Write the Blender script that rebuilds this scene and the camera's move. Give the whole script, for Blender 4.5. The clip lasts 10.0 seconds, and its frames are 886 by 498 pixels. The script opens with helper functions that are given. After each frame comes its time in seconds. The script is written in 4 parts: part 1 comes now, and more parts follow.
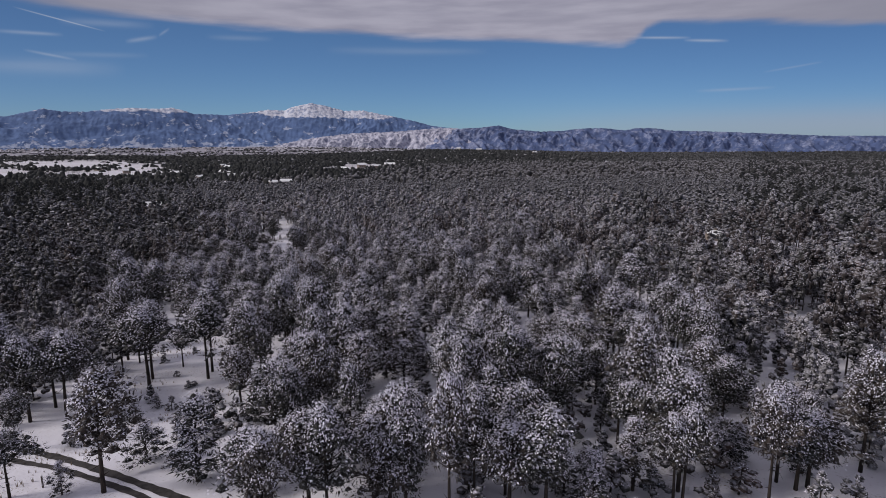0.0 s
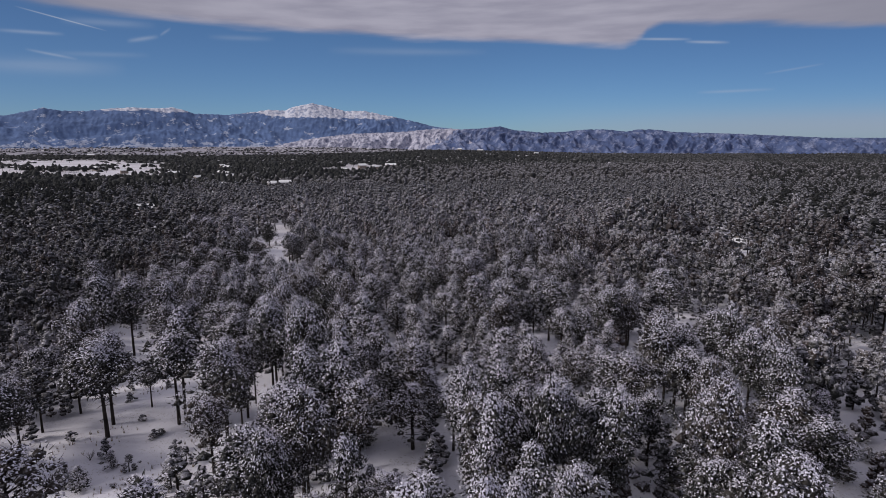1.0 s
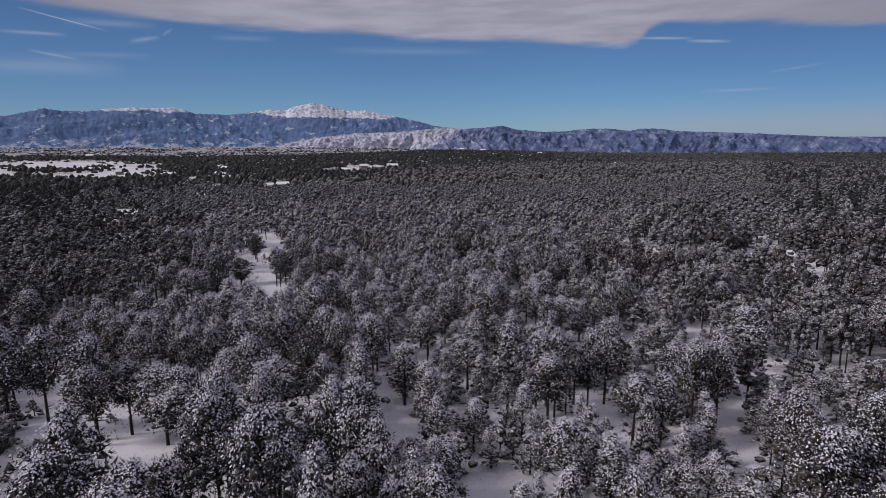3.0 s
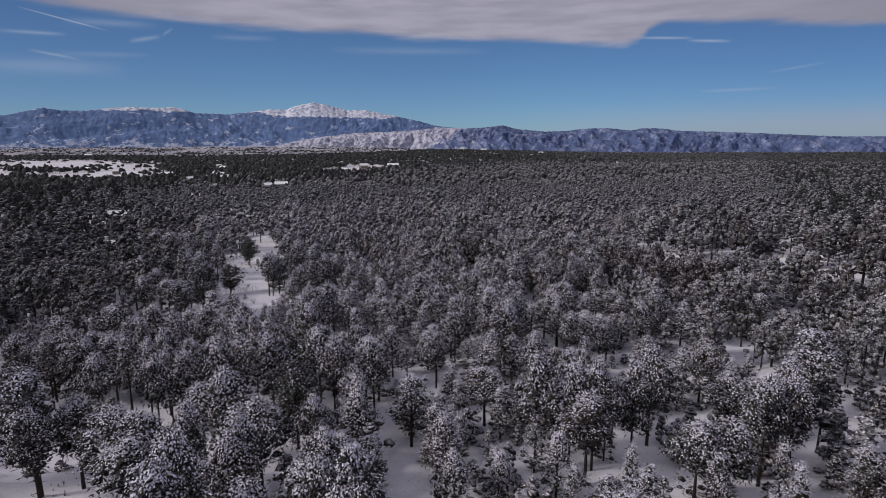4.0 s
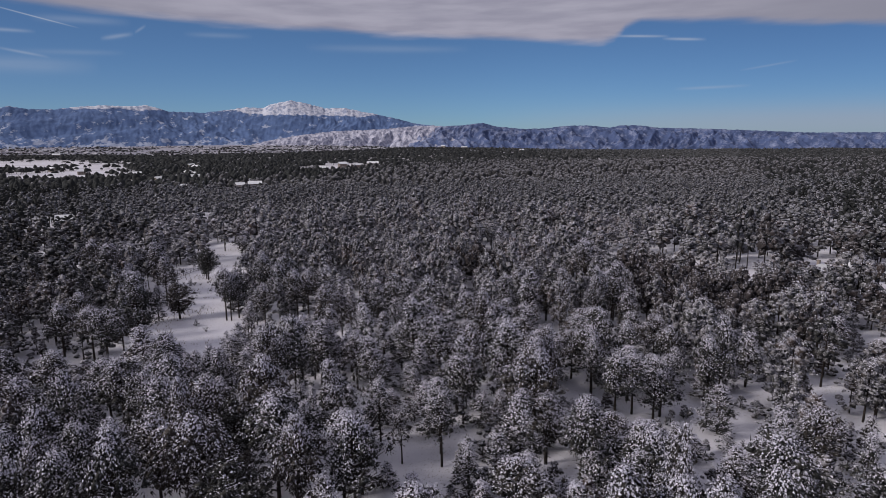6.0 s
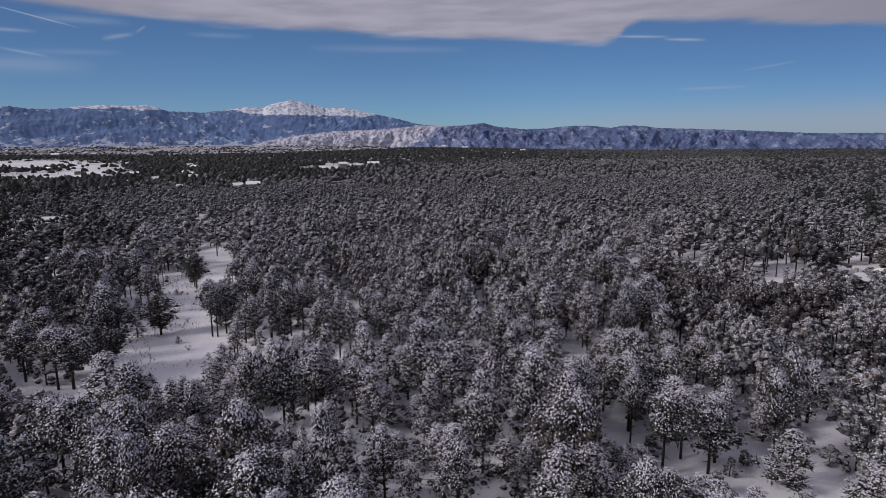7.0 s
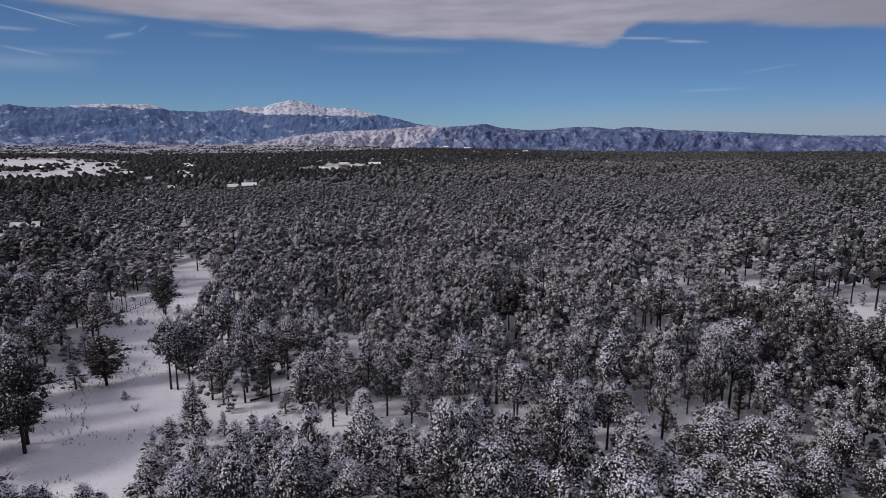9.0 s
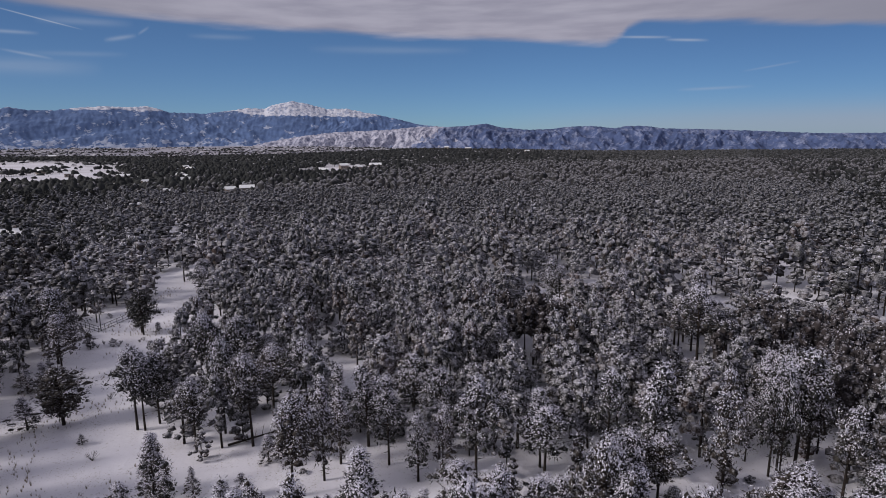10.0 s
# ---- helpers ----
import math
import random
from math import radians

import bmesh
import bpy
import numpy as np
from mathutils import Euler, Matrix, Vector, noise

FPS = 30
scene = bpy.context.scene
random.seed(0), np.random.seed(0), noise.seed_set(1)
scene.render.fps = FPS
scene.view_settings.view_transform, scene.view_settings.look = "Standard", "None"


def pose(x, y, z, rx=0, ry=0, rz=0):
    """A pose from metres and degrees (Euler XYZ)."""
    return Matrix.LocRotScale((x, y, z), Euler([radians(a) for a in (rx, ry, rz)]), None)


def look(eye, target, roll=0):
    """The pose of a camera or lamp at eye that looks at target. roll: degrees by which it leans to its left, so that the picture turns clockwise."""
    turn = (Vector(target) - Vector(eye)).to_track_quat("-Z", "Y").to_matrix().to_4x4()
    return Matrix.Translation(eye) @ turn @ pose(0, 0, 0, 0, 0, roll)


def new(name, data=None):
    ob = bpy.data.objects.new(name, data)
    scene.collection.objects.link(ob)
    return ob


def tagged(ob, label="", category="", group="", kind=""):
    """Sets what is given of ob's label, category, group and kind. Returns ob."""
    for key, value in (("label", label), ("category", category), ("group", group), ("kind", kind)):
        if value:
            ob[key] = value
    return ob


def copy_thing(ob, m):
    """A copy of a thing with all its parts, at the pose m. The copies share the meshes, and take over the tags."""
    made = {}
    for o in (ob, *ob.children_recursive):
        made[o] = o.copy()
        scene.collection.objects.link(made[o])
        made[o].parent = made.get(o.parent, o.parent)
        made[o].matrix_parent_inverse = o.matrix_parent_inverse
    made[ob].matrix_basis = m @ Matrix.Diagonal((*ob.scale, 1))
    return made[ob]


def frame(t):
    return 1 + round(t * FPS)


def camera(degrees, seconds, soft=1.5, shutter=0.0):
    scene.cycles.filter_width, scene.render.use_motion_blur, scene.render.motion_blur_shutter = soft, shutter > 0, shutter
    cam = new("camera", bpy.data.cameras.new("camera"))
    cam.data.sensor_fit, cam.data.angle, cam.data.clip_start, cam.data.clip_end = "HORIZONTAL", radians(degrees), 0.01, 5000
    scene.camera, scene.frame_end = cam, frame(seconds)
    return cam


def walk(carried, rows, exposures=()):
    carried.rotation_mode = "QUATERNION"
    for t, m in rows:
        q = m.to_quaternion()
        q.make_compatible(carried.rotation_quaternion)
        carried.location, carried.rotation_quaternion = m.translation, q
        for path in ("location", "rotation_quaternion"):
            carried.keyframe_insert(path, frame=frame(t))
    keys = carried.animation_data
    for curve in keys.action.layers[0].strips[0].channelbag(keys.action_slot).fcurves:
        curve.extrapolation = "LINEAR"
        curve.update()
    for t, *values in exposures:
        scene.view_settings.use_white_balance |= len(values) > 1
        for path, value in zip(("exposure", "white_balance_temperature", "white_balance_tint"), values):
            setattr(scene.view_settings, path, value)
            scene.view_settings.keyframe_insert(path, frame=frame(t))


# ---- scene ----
cam = camera(76.5, 10.0, soft=0.8)
PATH = [
    (0, (0.67, -1.29, 32.928), (0.888, 0.662, 32.554), -0.1),
    (0.5, (0.42, 4.972, 33.008), (0.637, 6.925, 32.635), 0.0),
    (1, (0.271, 11.502, 33.122), (0.488, 13.455, 32.75), 0.1),
    (1.5, (0.192, 18.089, 33.297), (0.408, 20.042, 32.925), -0.0),
    (2, (0.222, 24.696, 33.461), (0.437, 26.649, 33.088), -0.1),
    (2.5, (0.372, 30.849, 33.474), (0.585, 32.803, 33.1), -0.1),
    (3.8, (0.061, 46.47, 32.646), (0.27, 48.424, 32.274), 0.1),
    (4, (0.012, 48.908, 32.608), (0.222, 50.861, 32.234), -0.0),
    (4.5, (-0.059, 54.643, 32.395), (0.163, 56.594, 32.017), -0.2),
    (5, (-0.115, 60.803, 32.059), (0.143, 62.749, 31.679), -0.3),
    (5.5, (-0.172, 66.789, 31.575), (0.105, 68.733, 31.194), -0.3),
    (7, (-0.178, 83.954, 30.582), (0.099, 85.898, 30.202), -0.2),
    (7.5, (-0.267, 89.835, 30.495), (0.009, 91.78, 30.117), -0.1),
    (8, (-0.316, 96.028, 30.484), (-0.038, 97.972, 30.106), 0.0),
    (8.5, (-0.226, 101.619, 30.449), (0.049, 103.564, 30.071), 0.1),
    (9, (-0.18, 107.332, 30.454), (0.095, 109.277, 30.076), 0.1),
    (9.5, (0.001, 113.067, 30.347), (0.274, 115.012, 29.97), 0.0),
    (10, (0.443, 119.094, 30.171), (0.713, 121.039, 29.794), -0.3),
]
walk(cam, [(t, look(eye, target, roll)) for t, eye, target, roll in PATH])

# ---- light ----
SUN_AZ, SUN_EL = radians(-98), radians(31)
world = bpy.data.worlds.new("sky")
scene.world = world
world.use_nodes = True
wn, wl = world.node_tree.nodes, world.node_tree.links
wn.clear()


def wmath(op, a, b=0.0, c=0.0, clamp=False):
    n = wn.new("ShaderNodeMath")
    n.operation, n.use_clamp = op, clamp
    for i, v in enumerate((a, b, c)):
        if isinstance(v, (int, float)):
            n.inputs[i].default_value = v
        else:
            wl.new(v, n.inputs[i])
    return n.outputs[0]


def wsmooth(v, a, b):
    n = wn.new("ShaderNodeMapRange")
    n.interpolation_type = "SMOOTHSTEP"
    wl.new(v, n.inputs["Value"])
    n.inputs["From Min"].default_value, n.inputs["From Max"].default_value = a, b
    return n.outputs["Result"]


sky = wn.new("ShaderNodeTexSky")
sky.sky_type, sky.sun_disc = "NISHITA", False
sky.sun_elevation, sky.sun_rotation = SUN_EL, SUN_AZ
sky.altitude, sky.air_density, sky.dust_density, sky.ozone_density = 2200, 0.8, 2.2, 4.0
way = wn.new("ShaderNodeTexCoord").outputs["Generated"]
parts = wn.new("ShaderNodeSeparateXYZ")
wl.new(way, parts.inputs[0])
AZ = wmath("MULTIPLY", wmath("ARCTAN2", parts.outputs["X"], parts.outputs["Y"]), 57.2958)
EL = wmath("MULTIPLY", wmath("ARCSINE", parts.outputs["Z"]), 57.2958)
plane = wn.new("ShaderNodeCombineXYZ")
wl.new(wmath("MULTIPLY", AZ, 0.05), plane.inputs[0])
wl.new(wmath("MULTIPLY", EL, 0.35), plane.inputs[1])
billow = wn.new("ShaderNodeTexNoise")
billow.inputs["Scale"].default_value, billow.inputs["Detail"].default_value = 2.4, 8
wl.new(plane.outputs[0], billow.inputs["Vector"])
# the lower edge of the cloud sheet, in degrees above the horizon, along the azimuth
edge = wn.new("ShaderNodeValToRGB")
wl.new(wmath("MULTIPLY_ADD", AZ, 1 / 120, 0.5, clamp=True), edge.inputs[0])
EDGE = [(-60, 12), (-30, 10.75), (-13, 10.25), (6, 9.7), (18, 9.1), (23.3, 8.75), (24.6, 9.15), (25.4, 10.0), (26.6, 10.45), (32, 10.05), (44, 8.7), (60, 7.5)]
while len(edge.color_ramp.elements) < len(EDGE):
    edge.color_ramp.elements.new(0.5)
for stop, (a, e) in zip(edge.color_ramp.elements, EDGE):
    stop.position = a / 120 + 0.5
for stop, (a, e) in zip(edge.color_ramp.elements, EDGE):
    stop.color = (e / 20, e / 20, e / 20, 1)
above = wmath("SUBTRACT", wmath("ADD", EL, wmath("MULTIPLY_ADD", billow.outputs["Fac"], 1.1, -0.55)), wmath("MULTIPLY", edge.outputs["Color"], 20.0))
sheet = wsmooth(above, -0.3, 0.55)


def streak(az, el, slope, half, thick, strength):
    """A thin ice cloud: where it lies, its slope, half its length and its thickness in degrees."""
    da = wmath("SUBTRACT", AZ, az)
    de = wmath("DIVIDE", wmath("SUBTRACT", wmath("SUBTRACT", EL, el), wmath("MULTIPLY", da, slope)), thick)
    across = wmath("POWER", 2.718, wmath("MULTIPLY", wmath("MULTIPLY", de, de), -1.0))
    q = wmath("DIVIDE", da, half)
    along = wmath("SUBTRACT", 1.0, wmath("MULTIPLY", q, q), clamp=True)
    return wmath("MULTIPLY", wmath("MULTIPLY", across, along), strength)


wisps = 0.0
for row in ((26.6, 9.2, -0.06, 2.6, 0.10, 0.6), (30.4, 8.72, -0.08, 1.9, 0.11, 0.55), (-28.6, 8.5, 0.03, 2.4, 0.13, 0.4), (-20.6, 8.7, 0.22, 1.3, 0.16, 0.42), (-18.8, 9.4, 0.7, 0.5, 0.12, 0.3), (-26.3, 9.7, -0.195, 3.1, 0.05, 0.7),
            (-27.3, 6.95, -0.14, 1.8, 0.10, 0.45), (-28, 6.0, 0.03, 6.0, 0.6, 0.26), (-23, 9.75, 0.03, 3.6, 0.26, 0.34), (-12.5, 9.3, 0.02, 3.0, 0.2, 0.18), (33, 4.5, 0.01, 3.2, 0.12, 0.34), (37.2, 6.1, 0.13, 2.2, 0.08, 0.25),
            (3, 8.6, 0, 8, 0.3, 0.2), (-24, 7.2, 0.05, 4, 0.2, 0.16)):
    wisps = wmath("ADD", wisps, streak(*row))
wisps = wmath("MULTIPLY", wisps, wmath("MULTIPLY_ADD", billow.outputs["Fac"], 1.4, 0.2), clamp=True)
shade = wn.new("ShaderNodeMix")
shade.data_type = "RGBA"
shade.inputs["A"].default_value, shade.inputs["B"].default_value = (0.28, 0.275, 0.355, 1), (0.375, 0.366, 0.45, 1)
wl.new(wsmooth(billow.outputs["Fac"], 0.3, 0.7), shade.inputs["Factor"])
air = wn.new("ShaderNodeMix")
air.data_type, air.blend_type = "RGBA", "MULTIPLY"
air.inputs["Factor"].default_value = 1
# sky tint dimmed to both sides of the view, in place of lens vignetting
side_dim = wn.new("ShaderNodeMix")
side_dim.data_type = "RGBA"
wl.new(wsmooth(wmath("ABSOLUTE", wmath("SUBTRACT", AZ, 4.0)), 8, 46), side_dim.inputs["Factor"])
side_dim.inputs["A"].default_value, side_dim.inputs["B"].default_value = (0.0605, 0.0725, 0.0815, 1), (0.0445, 0.0535, 0.0625, 1)
wl.new(side_dim.outputs["Result"], air.inputs["B"])
wl.new(sky.outputs[0], air.inputs["A"])
low = wn.new("ShaderNodeMix")
low.data_type = "RGBA"
wl.new(streak(48, 1.4, 0, 36, 1.5, 0.5), low.inputs["Factor"])
wl.new(air.outputs["Result"], low.inputs["A"])
low.inputs["B"].default_value = (0.33, 0.33, 0.41, 1)
ice = wn.new("ShaderNodeMix")
ice.data_type = "RGBA"
wl.new(wisps, ice.inputs["Factor"])
wl.new(low.outputs["Result"], ice.inputs["A"])
ice.inputs["B"].default_value = (0.36, 0.42, 0.54, 1)
both = wn.new("ShaderNodeMix")
both.data_type = "RGBA"
wl.new(sheet, both.inputs["Factor"])
wl.new(ice.outputs["Result"], both.inputs["A"])
# the sheet is painted greyer to either side, standing in for lens vignetting
cloud_side_dim = wn.new("ShaderNodeMix")
cloud_side_dim.data_type = "RGBA"
wl.new(wsmooth(wmath("ABSOLUTE", wmath("SUBTRACT", AZ, 7.0)), 14, 42), cloud_side_dim.inputs["Factor"])
wl.new(shade.outputs["Result"], cloud_side_dim.inputs["A"])
cloud_side_dim.inputs["B"].default_value = (0.245, 0.245, 0.31, 1)
# unseen cloud overhead is made brighter, to make up the skylight lost
overhead = wn.new("ShaderNodeMix")
overhead.data_type = "RGBA"
wl.new(wsmooth(EL, 13, 34), overhead.inputs["Factor"])
wl.new(cloud_side_dim.outputs["Result"], overhead.inputs["A"])
overhead.inputs["B"].default_value = (0.325, 0.32, 0.385, 1)
wl.new(overhead.outputs["Result"], both.inputs["B"])
glow = wn.new("ShaderNodeBackground")
wl.new(both.outputs["Result"], glow.inputs["Color"])
wl.new(glow.outputs[0], wn.new("ShaderNodeOutputWorld").inputs[0])

sun = new("sun", bpy.data.lights.new("sun", "SUN"))
sun.data.energy, sun.data.angle, sun.data.color = 2.45, radians(16), (1.0, 0.935, 0.895)
sun.matrix_world = look((0, 0, 300), (-300 * math.sin(SUN_AZ) * math.cos(SUN_EL), -300 * math.cos(SUN_AZ) * math.cos(SUN_EL), 300 - 300 * math.sin(SUN_EL)))


# ---- materials ----
class Mat:
    """A node material: colours mixed by noise at world size."""

    def __init__(self, name, rough=0.8, spec=0.3):
        self.m = bpy.data.materials.new(name)
        self.m.use_nodes = True
        self.n, self.l = self.m.node_tree.nodes, self.m.node_tree.links
        self.b = self.n["Principled BSDF"]
        self.b.inputs["Roughness"].default_value = rough
        self.b.inputs["Specular IOR Level"].default_value = spec
        self.pos = self.n.new("ShaderNodeNewGeometry").outputs["Position"]

    def noise(self, scale, detail=4, lo=0.35, hi=0.65, stretch=None):
        v = self.pos
        if stretch:
            q = self.n.new("ShaderNodeVectorMath")
            q.operation = "MULTIPLY"
            q.inputs[1].default_value = stretch
            self.l.new(v, q.inputs[0])
            v = q.outputs[0]
        t = self.n.new("ShaderNodeTexNoise")
        t.inputs["Scale"].default_value, t.inputs["Detail"].default_value = scale, detail
        self.l.new(v, t.inputs["Vector"])
        return self.range(t.outputs["Fac"], lo, hi)

    def range(self, v, lo, hi):
        r = self.n.new("ShaderNodeMapRange")
        r.inputs["From Min"].default_value, r.inputs["From Max"].default_value = lo, hi
        self.l.new(v, r.inputs["Value"])
        return r.outputs["Result"]

    def axis(self, which, source=None):
        s = self.n.new("ShaderNodeSeparateXYZ")
        self.l.new(source or self.pos, s.inputs[0])
        return s.outputs[which]

    def calc(self, op, a, b, clamp=False):
        n = self.n.new("ShaderNodeMath")
        n.operation, n.use_clamp = op, clamp
        n.inputs[2].default_value = 0.38
        for i, v in enumerate((a, b)):
            if isinstance(v, (int, float)):
                n.inputs[i].default_value = v
            else:
                self.l.new(v, n.inputs[i])
        return n.outputs[0]

    def mix(self, f, a, b):
        x = self.n.new("ShaderNodeMix")
        x.data_type = "RGBA"
        if isinstance(f, (int, float)):
            x.inputs["Factor"].default_value = f
        else:
            self.l.new(f, x.inputs["Factor"])
        for key, v in (("A", a), ("B", b)):
            if isinstance(v, tuple):
                x.inputs[key].default_value = (*v, 1)
            else:
                self.l.new(v, x.inputs[key])
        return x.outputs["Result"]

    def done(self, colour, bump=None, strength=0.4, distance=0.05):
        if isinstance(colour, tuple):
            self.b.inputs["Base Color"].default_value = (*colour, 1)
        else:
            self.l.new(colour, self.b.inputs["Base Color"])
        if bump is not None:
            k = self.n.new("ShaderNodeBump")
            k.inputs["Strength"].default_value, k.inputs["Distance"].default_value = strength, distance
            self.l.new(bump, k.inputs["Height"])
            self.l.new(k.outputs[0], self.b.inputs["Normal"])
        return self.m


def make_snow_ground():
    m = Mat("ground_snow", 0.7, 0.3)
    base = m.mix(m.noise(0.15, 5), (0.745, 0.725, 0.80), (0.83, 0.81, 0.87))
    straw = m.calc("MULTIPLY", m.noise(5.5, 3, 0.60, 0.72), m.noise(0.22, 3, 0.48, 0.62))
    litter = m.calc("MULTIPLY", m.noise(2.2, 4, 0.62, 0.75), 0.5)
    c = m.mix(straw, base, (0.24, 0.19, 0.13))
    c = m.mix(litter, c, (0.30, 0.27, 0.24))
    # scrub and streets on the plain
    scrub = m.calc("MULTIPLY", m.range(m.axis(1), 2500, 2950), m.noise(0.006, 6, 0.15, 0.5, (1, 0.4, 1)), clamp=True)
    c = m.mix(m.calc("MULTIPLY", scrub, 0.9), c, (0.25, 0.25, 0.33))
    # pasture with stubble out west
    stubble = m.calc("MULTIPLY", m.range(m.axis(1), 900, 1000), m.noise(0.012, 5, 0.3, 0.6, (0.5, 1, 1)), clamp=True)
    c = m.mix(m.calc("MULTIPLY", stubble, 0.45), c, (0.42, 0.38, 0.37))
    return m.done(c, m.noise(1.2, 6, 0, 1), 0.6, 0.12)


def make_needles(name, a, b, brown, amount, dust_size):
    """Needles of single trees: each tree has its own tint, and a fine dusting of snow."""
    m = Mat(name, 0.75, 0.25)
    isl = m.n.new("ShaderNodeNewGeometry").outputs["Random Per Island"]
    c = m.mix(isl, a, b)
    tint = m.range(m.n.new("ShaderNodeObjectInfo").outputs["Random"], 0.45, 1.3)
    c = m.mix(m.calc("MULTIPLY", tint, amount), c, brown)
    dust = m.calc("MULTIPLY", m.noise(dust_size, 3, 0.52, 0.68), 0.42)
    return m.done(m.mix(dust, c, (0.62, 0.62, 0.66)))


def make_snow_load():
    m = Mat("snow_on_needles", 0.65, 0.3)
    isl = m.n.new("ShaderNodeNewGeometry").outputs["Random Per Island"]
    return m.done(m.mix(isl, (0.47, 0.45, 0.54), (0.86, 0.84, 0.94)), m.noise(9, 3, 0, 1), 0.4, 0.05)


def make_far_crown(name, dark, snow, lo, hi, grain=1.6, brown=None):
    """Needles and snow too far off to part: snow lies on what faces up, and also imitates lit tops over shaded sides.
    """
    m = Mat(name, 0.8, 0.2)
    up = m.axis(2, m.n.new("ShaderNodeNewGeometry").outputs["Normal"])
    f = m.calc("ADD", m.calc("MULTIPLY", m.noise(grain, 4, 0.3, 0.7), 0.6), m.calc("MULTIPLY", up, 0.7))
    c = m.mix(m.noise(0.02, 2), dark, tuple(v * 1.5 + 0.006 for v in dark))
    if brown:
        c = m.mix(m.calc("MULTIPLY", m.noise(0.13, 1, 0.5, 0.75), 0.75), c, brown)
    return m.done(m.mix(m.range(f, lo, hi), c, snow))


def make_plain(name, a, b, scale, rough=0.8, spec=0.3, stretch=None):
    m = Mat(name, rough, spec)
    n = m.noise(scale, 5, stretch=stretch)
    return m.done(m.mix(n, a, b), n, 0.4, 0.03)


def make_mountain(name, wood, snow, patch, lo, hi, fine, snow_z=0, dusted=0.0, west=0.0, pink=(0.71, 0.71, 0.78), bump=0.35):
    """Wooded slopes, distance haze put into their colour, with patches of snow; a summit above snow_z; low hills at the
    foot are dusted more, for snow and for haze.
    """
    m = Mat(name, 0.9, 0.1)
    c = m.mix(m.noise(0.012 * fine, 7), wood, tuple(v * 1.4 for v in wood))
    f = m.calc("ADD", m.noise(0.010 * fine, 8, 0.2, 0.8), m.calc("MULTIPLY", m.noise(0.05 * fine, 6, 0.2, 0.8), 0.5))
    if dusted:
        f = m.calc("ADD", f, m.calc("MULTIPLY", m.range(m.axis(2), 75, 0), dusted, clamp=True))
    if west:
        f = m.calc("ADD", f, m.calc("MULTIPLY", m.range(m.axis(0), 820, 330), west, clamp=True))
    c = m.mix(m.calc("MULTIPLY", m.range(f, lo, hi), patch, clamp=True), c, snow)
    if snow_z:
        # the snow reaches farther down about the summit
        about = m.calc("ABSOLUTE", m.calc("ADD", m.axis(0), 330.0), 0.0)
        h = m.calc("ADD", m.axis(2), m.calc("MULTIPLY", m.noise(0.016, 8, 0.2, 0.8), 40.0))
        h = m.calc("ADD", h, m.calc("MULTIPLY", m.range(about, 640, 380), 34.0))
        cap = m.calc("MULTIPLY", m.range(h, snow_z, snow_z + 7), m.calc("MULTIPLY_ADD", m.range(m.noise(0.04, 7, 0.2, 0.8), 0.32, 0.58), 0.55), clamp=True)
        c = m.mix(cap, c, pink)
    return m.done(c, m.noise(0.02 * fine, 7, 0, 1), bump, 14.0)


SNOW_GROUND = make_snow_ground()
NEEDLES = make_needles("pine_needles", (0.016, 0.017, 0.016), (0.040, 0.038, 0.034), (0.066, 0.045, 0.039), 0.7, 5.0)
NEEDLES_MASS = make_far_crown("pine_needles_mass", (0.024, 0.024, 0.023), (0.56, 0.545, 0.60), 0.44, 1.30, 4.6, (0.085, 0.052, 0.044))
# dimmed copy of the needles with less snow, partly in place of lens vignetting
NEEDLES_DIM = make_far_crown("pine_needles_dimmed", (0.021, 0.021, 0.021), (0.50, 0.49, 0.54), 0.62, 1.45, 4.6, (0.062, 0.042, 0.038))
NEEDLES_RUST = make_far_crown("rusty_needles", (0.032, 0.027, 0.028), (0.50, 0.475, 0.52), 0.72, 1.45, 3.0, (0.052, 0.040, 0.042))
SNOW_LOAD = make_snow_load()
BARK = make_plain("pine_bark", (0.018, 0.015, 0.014), (0.050, 0.039, 0.034), 5, 0.9, 0.2, (1, 1, 0.25))
FAR_CROWN = make_far_crown("far_pine", (0.024, 0.023, 0.024), (0.62, 0.60, 0.66), 0.76, 1.55)
CROWN_MASS = make_far_crown("far_pine_clumps", (0.026, 0.026, 0.027), (0.54, 0.53, 0.585), 0.52, 1.42, 2.4)
FAR_THIN = make_far_crown("far_pine_thin_snow", (0.026, 0.026, 0.026), (0.60, 0.60, 0.64), 0.9, 1.8, 0.9)
FAR_DARK = make_far_crown("far_pine_bare", (0.017, 0.018, 0.018), (0.36, 0.36, 0.40), 1.08, 1.7)
DIRT = make_plain("wet_dirt", (0.028, 0.025, 0.026), (0.075, 0.068, 0.066), 1.5)
POST = make_plain("weathered_post", (0.05, 0.042, 0.038), (0.12, 0.10, 0.09), 3, 0.85)
STEEL = make_plain("galvanised_steel", (0.05, 0.05, 0.055), (0.10, 0.10, 0.105), 4, 0.55, 0.5)
STRAW = make_plain("dry_grass", (0.12, 0.09, 0.06), (0.26, 0.20, 0.13), 3)
ROOF_SNOW = make_plain("roof_snow", (0.78, 0.78, 0.81), (0.86, 0.86, 0.87), 0.8, 0.7)
SIDING = make_plain("house_siding", (0.16, 0.13, 0.11), (0.26, 0.22, 0.19), 0.6, 0.7)
TOWN_ROOF = make_plain("town_roofs", (0.30, 0.30, 0.34), (0.62, 0.60, 0.64), 0.02, 0.8)
TOWN_WALL = make_plain("town_walls", (0.12, 0.12, 0.15), (0.36, 0.33, 0.35), 0.05, 0.8)
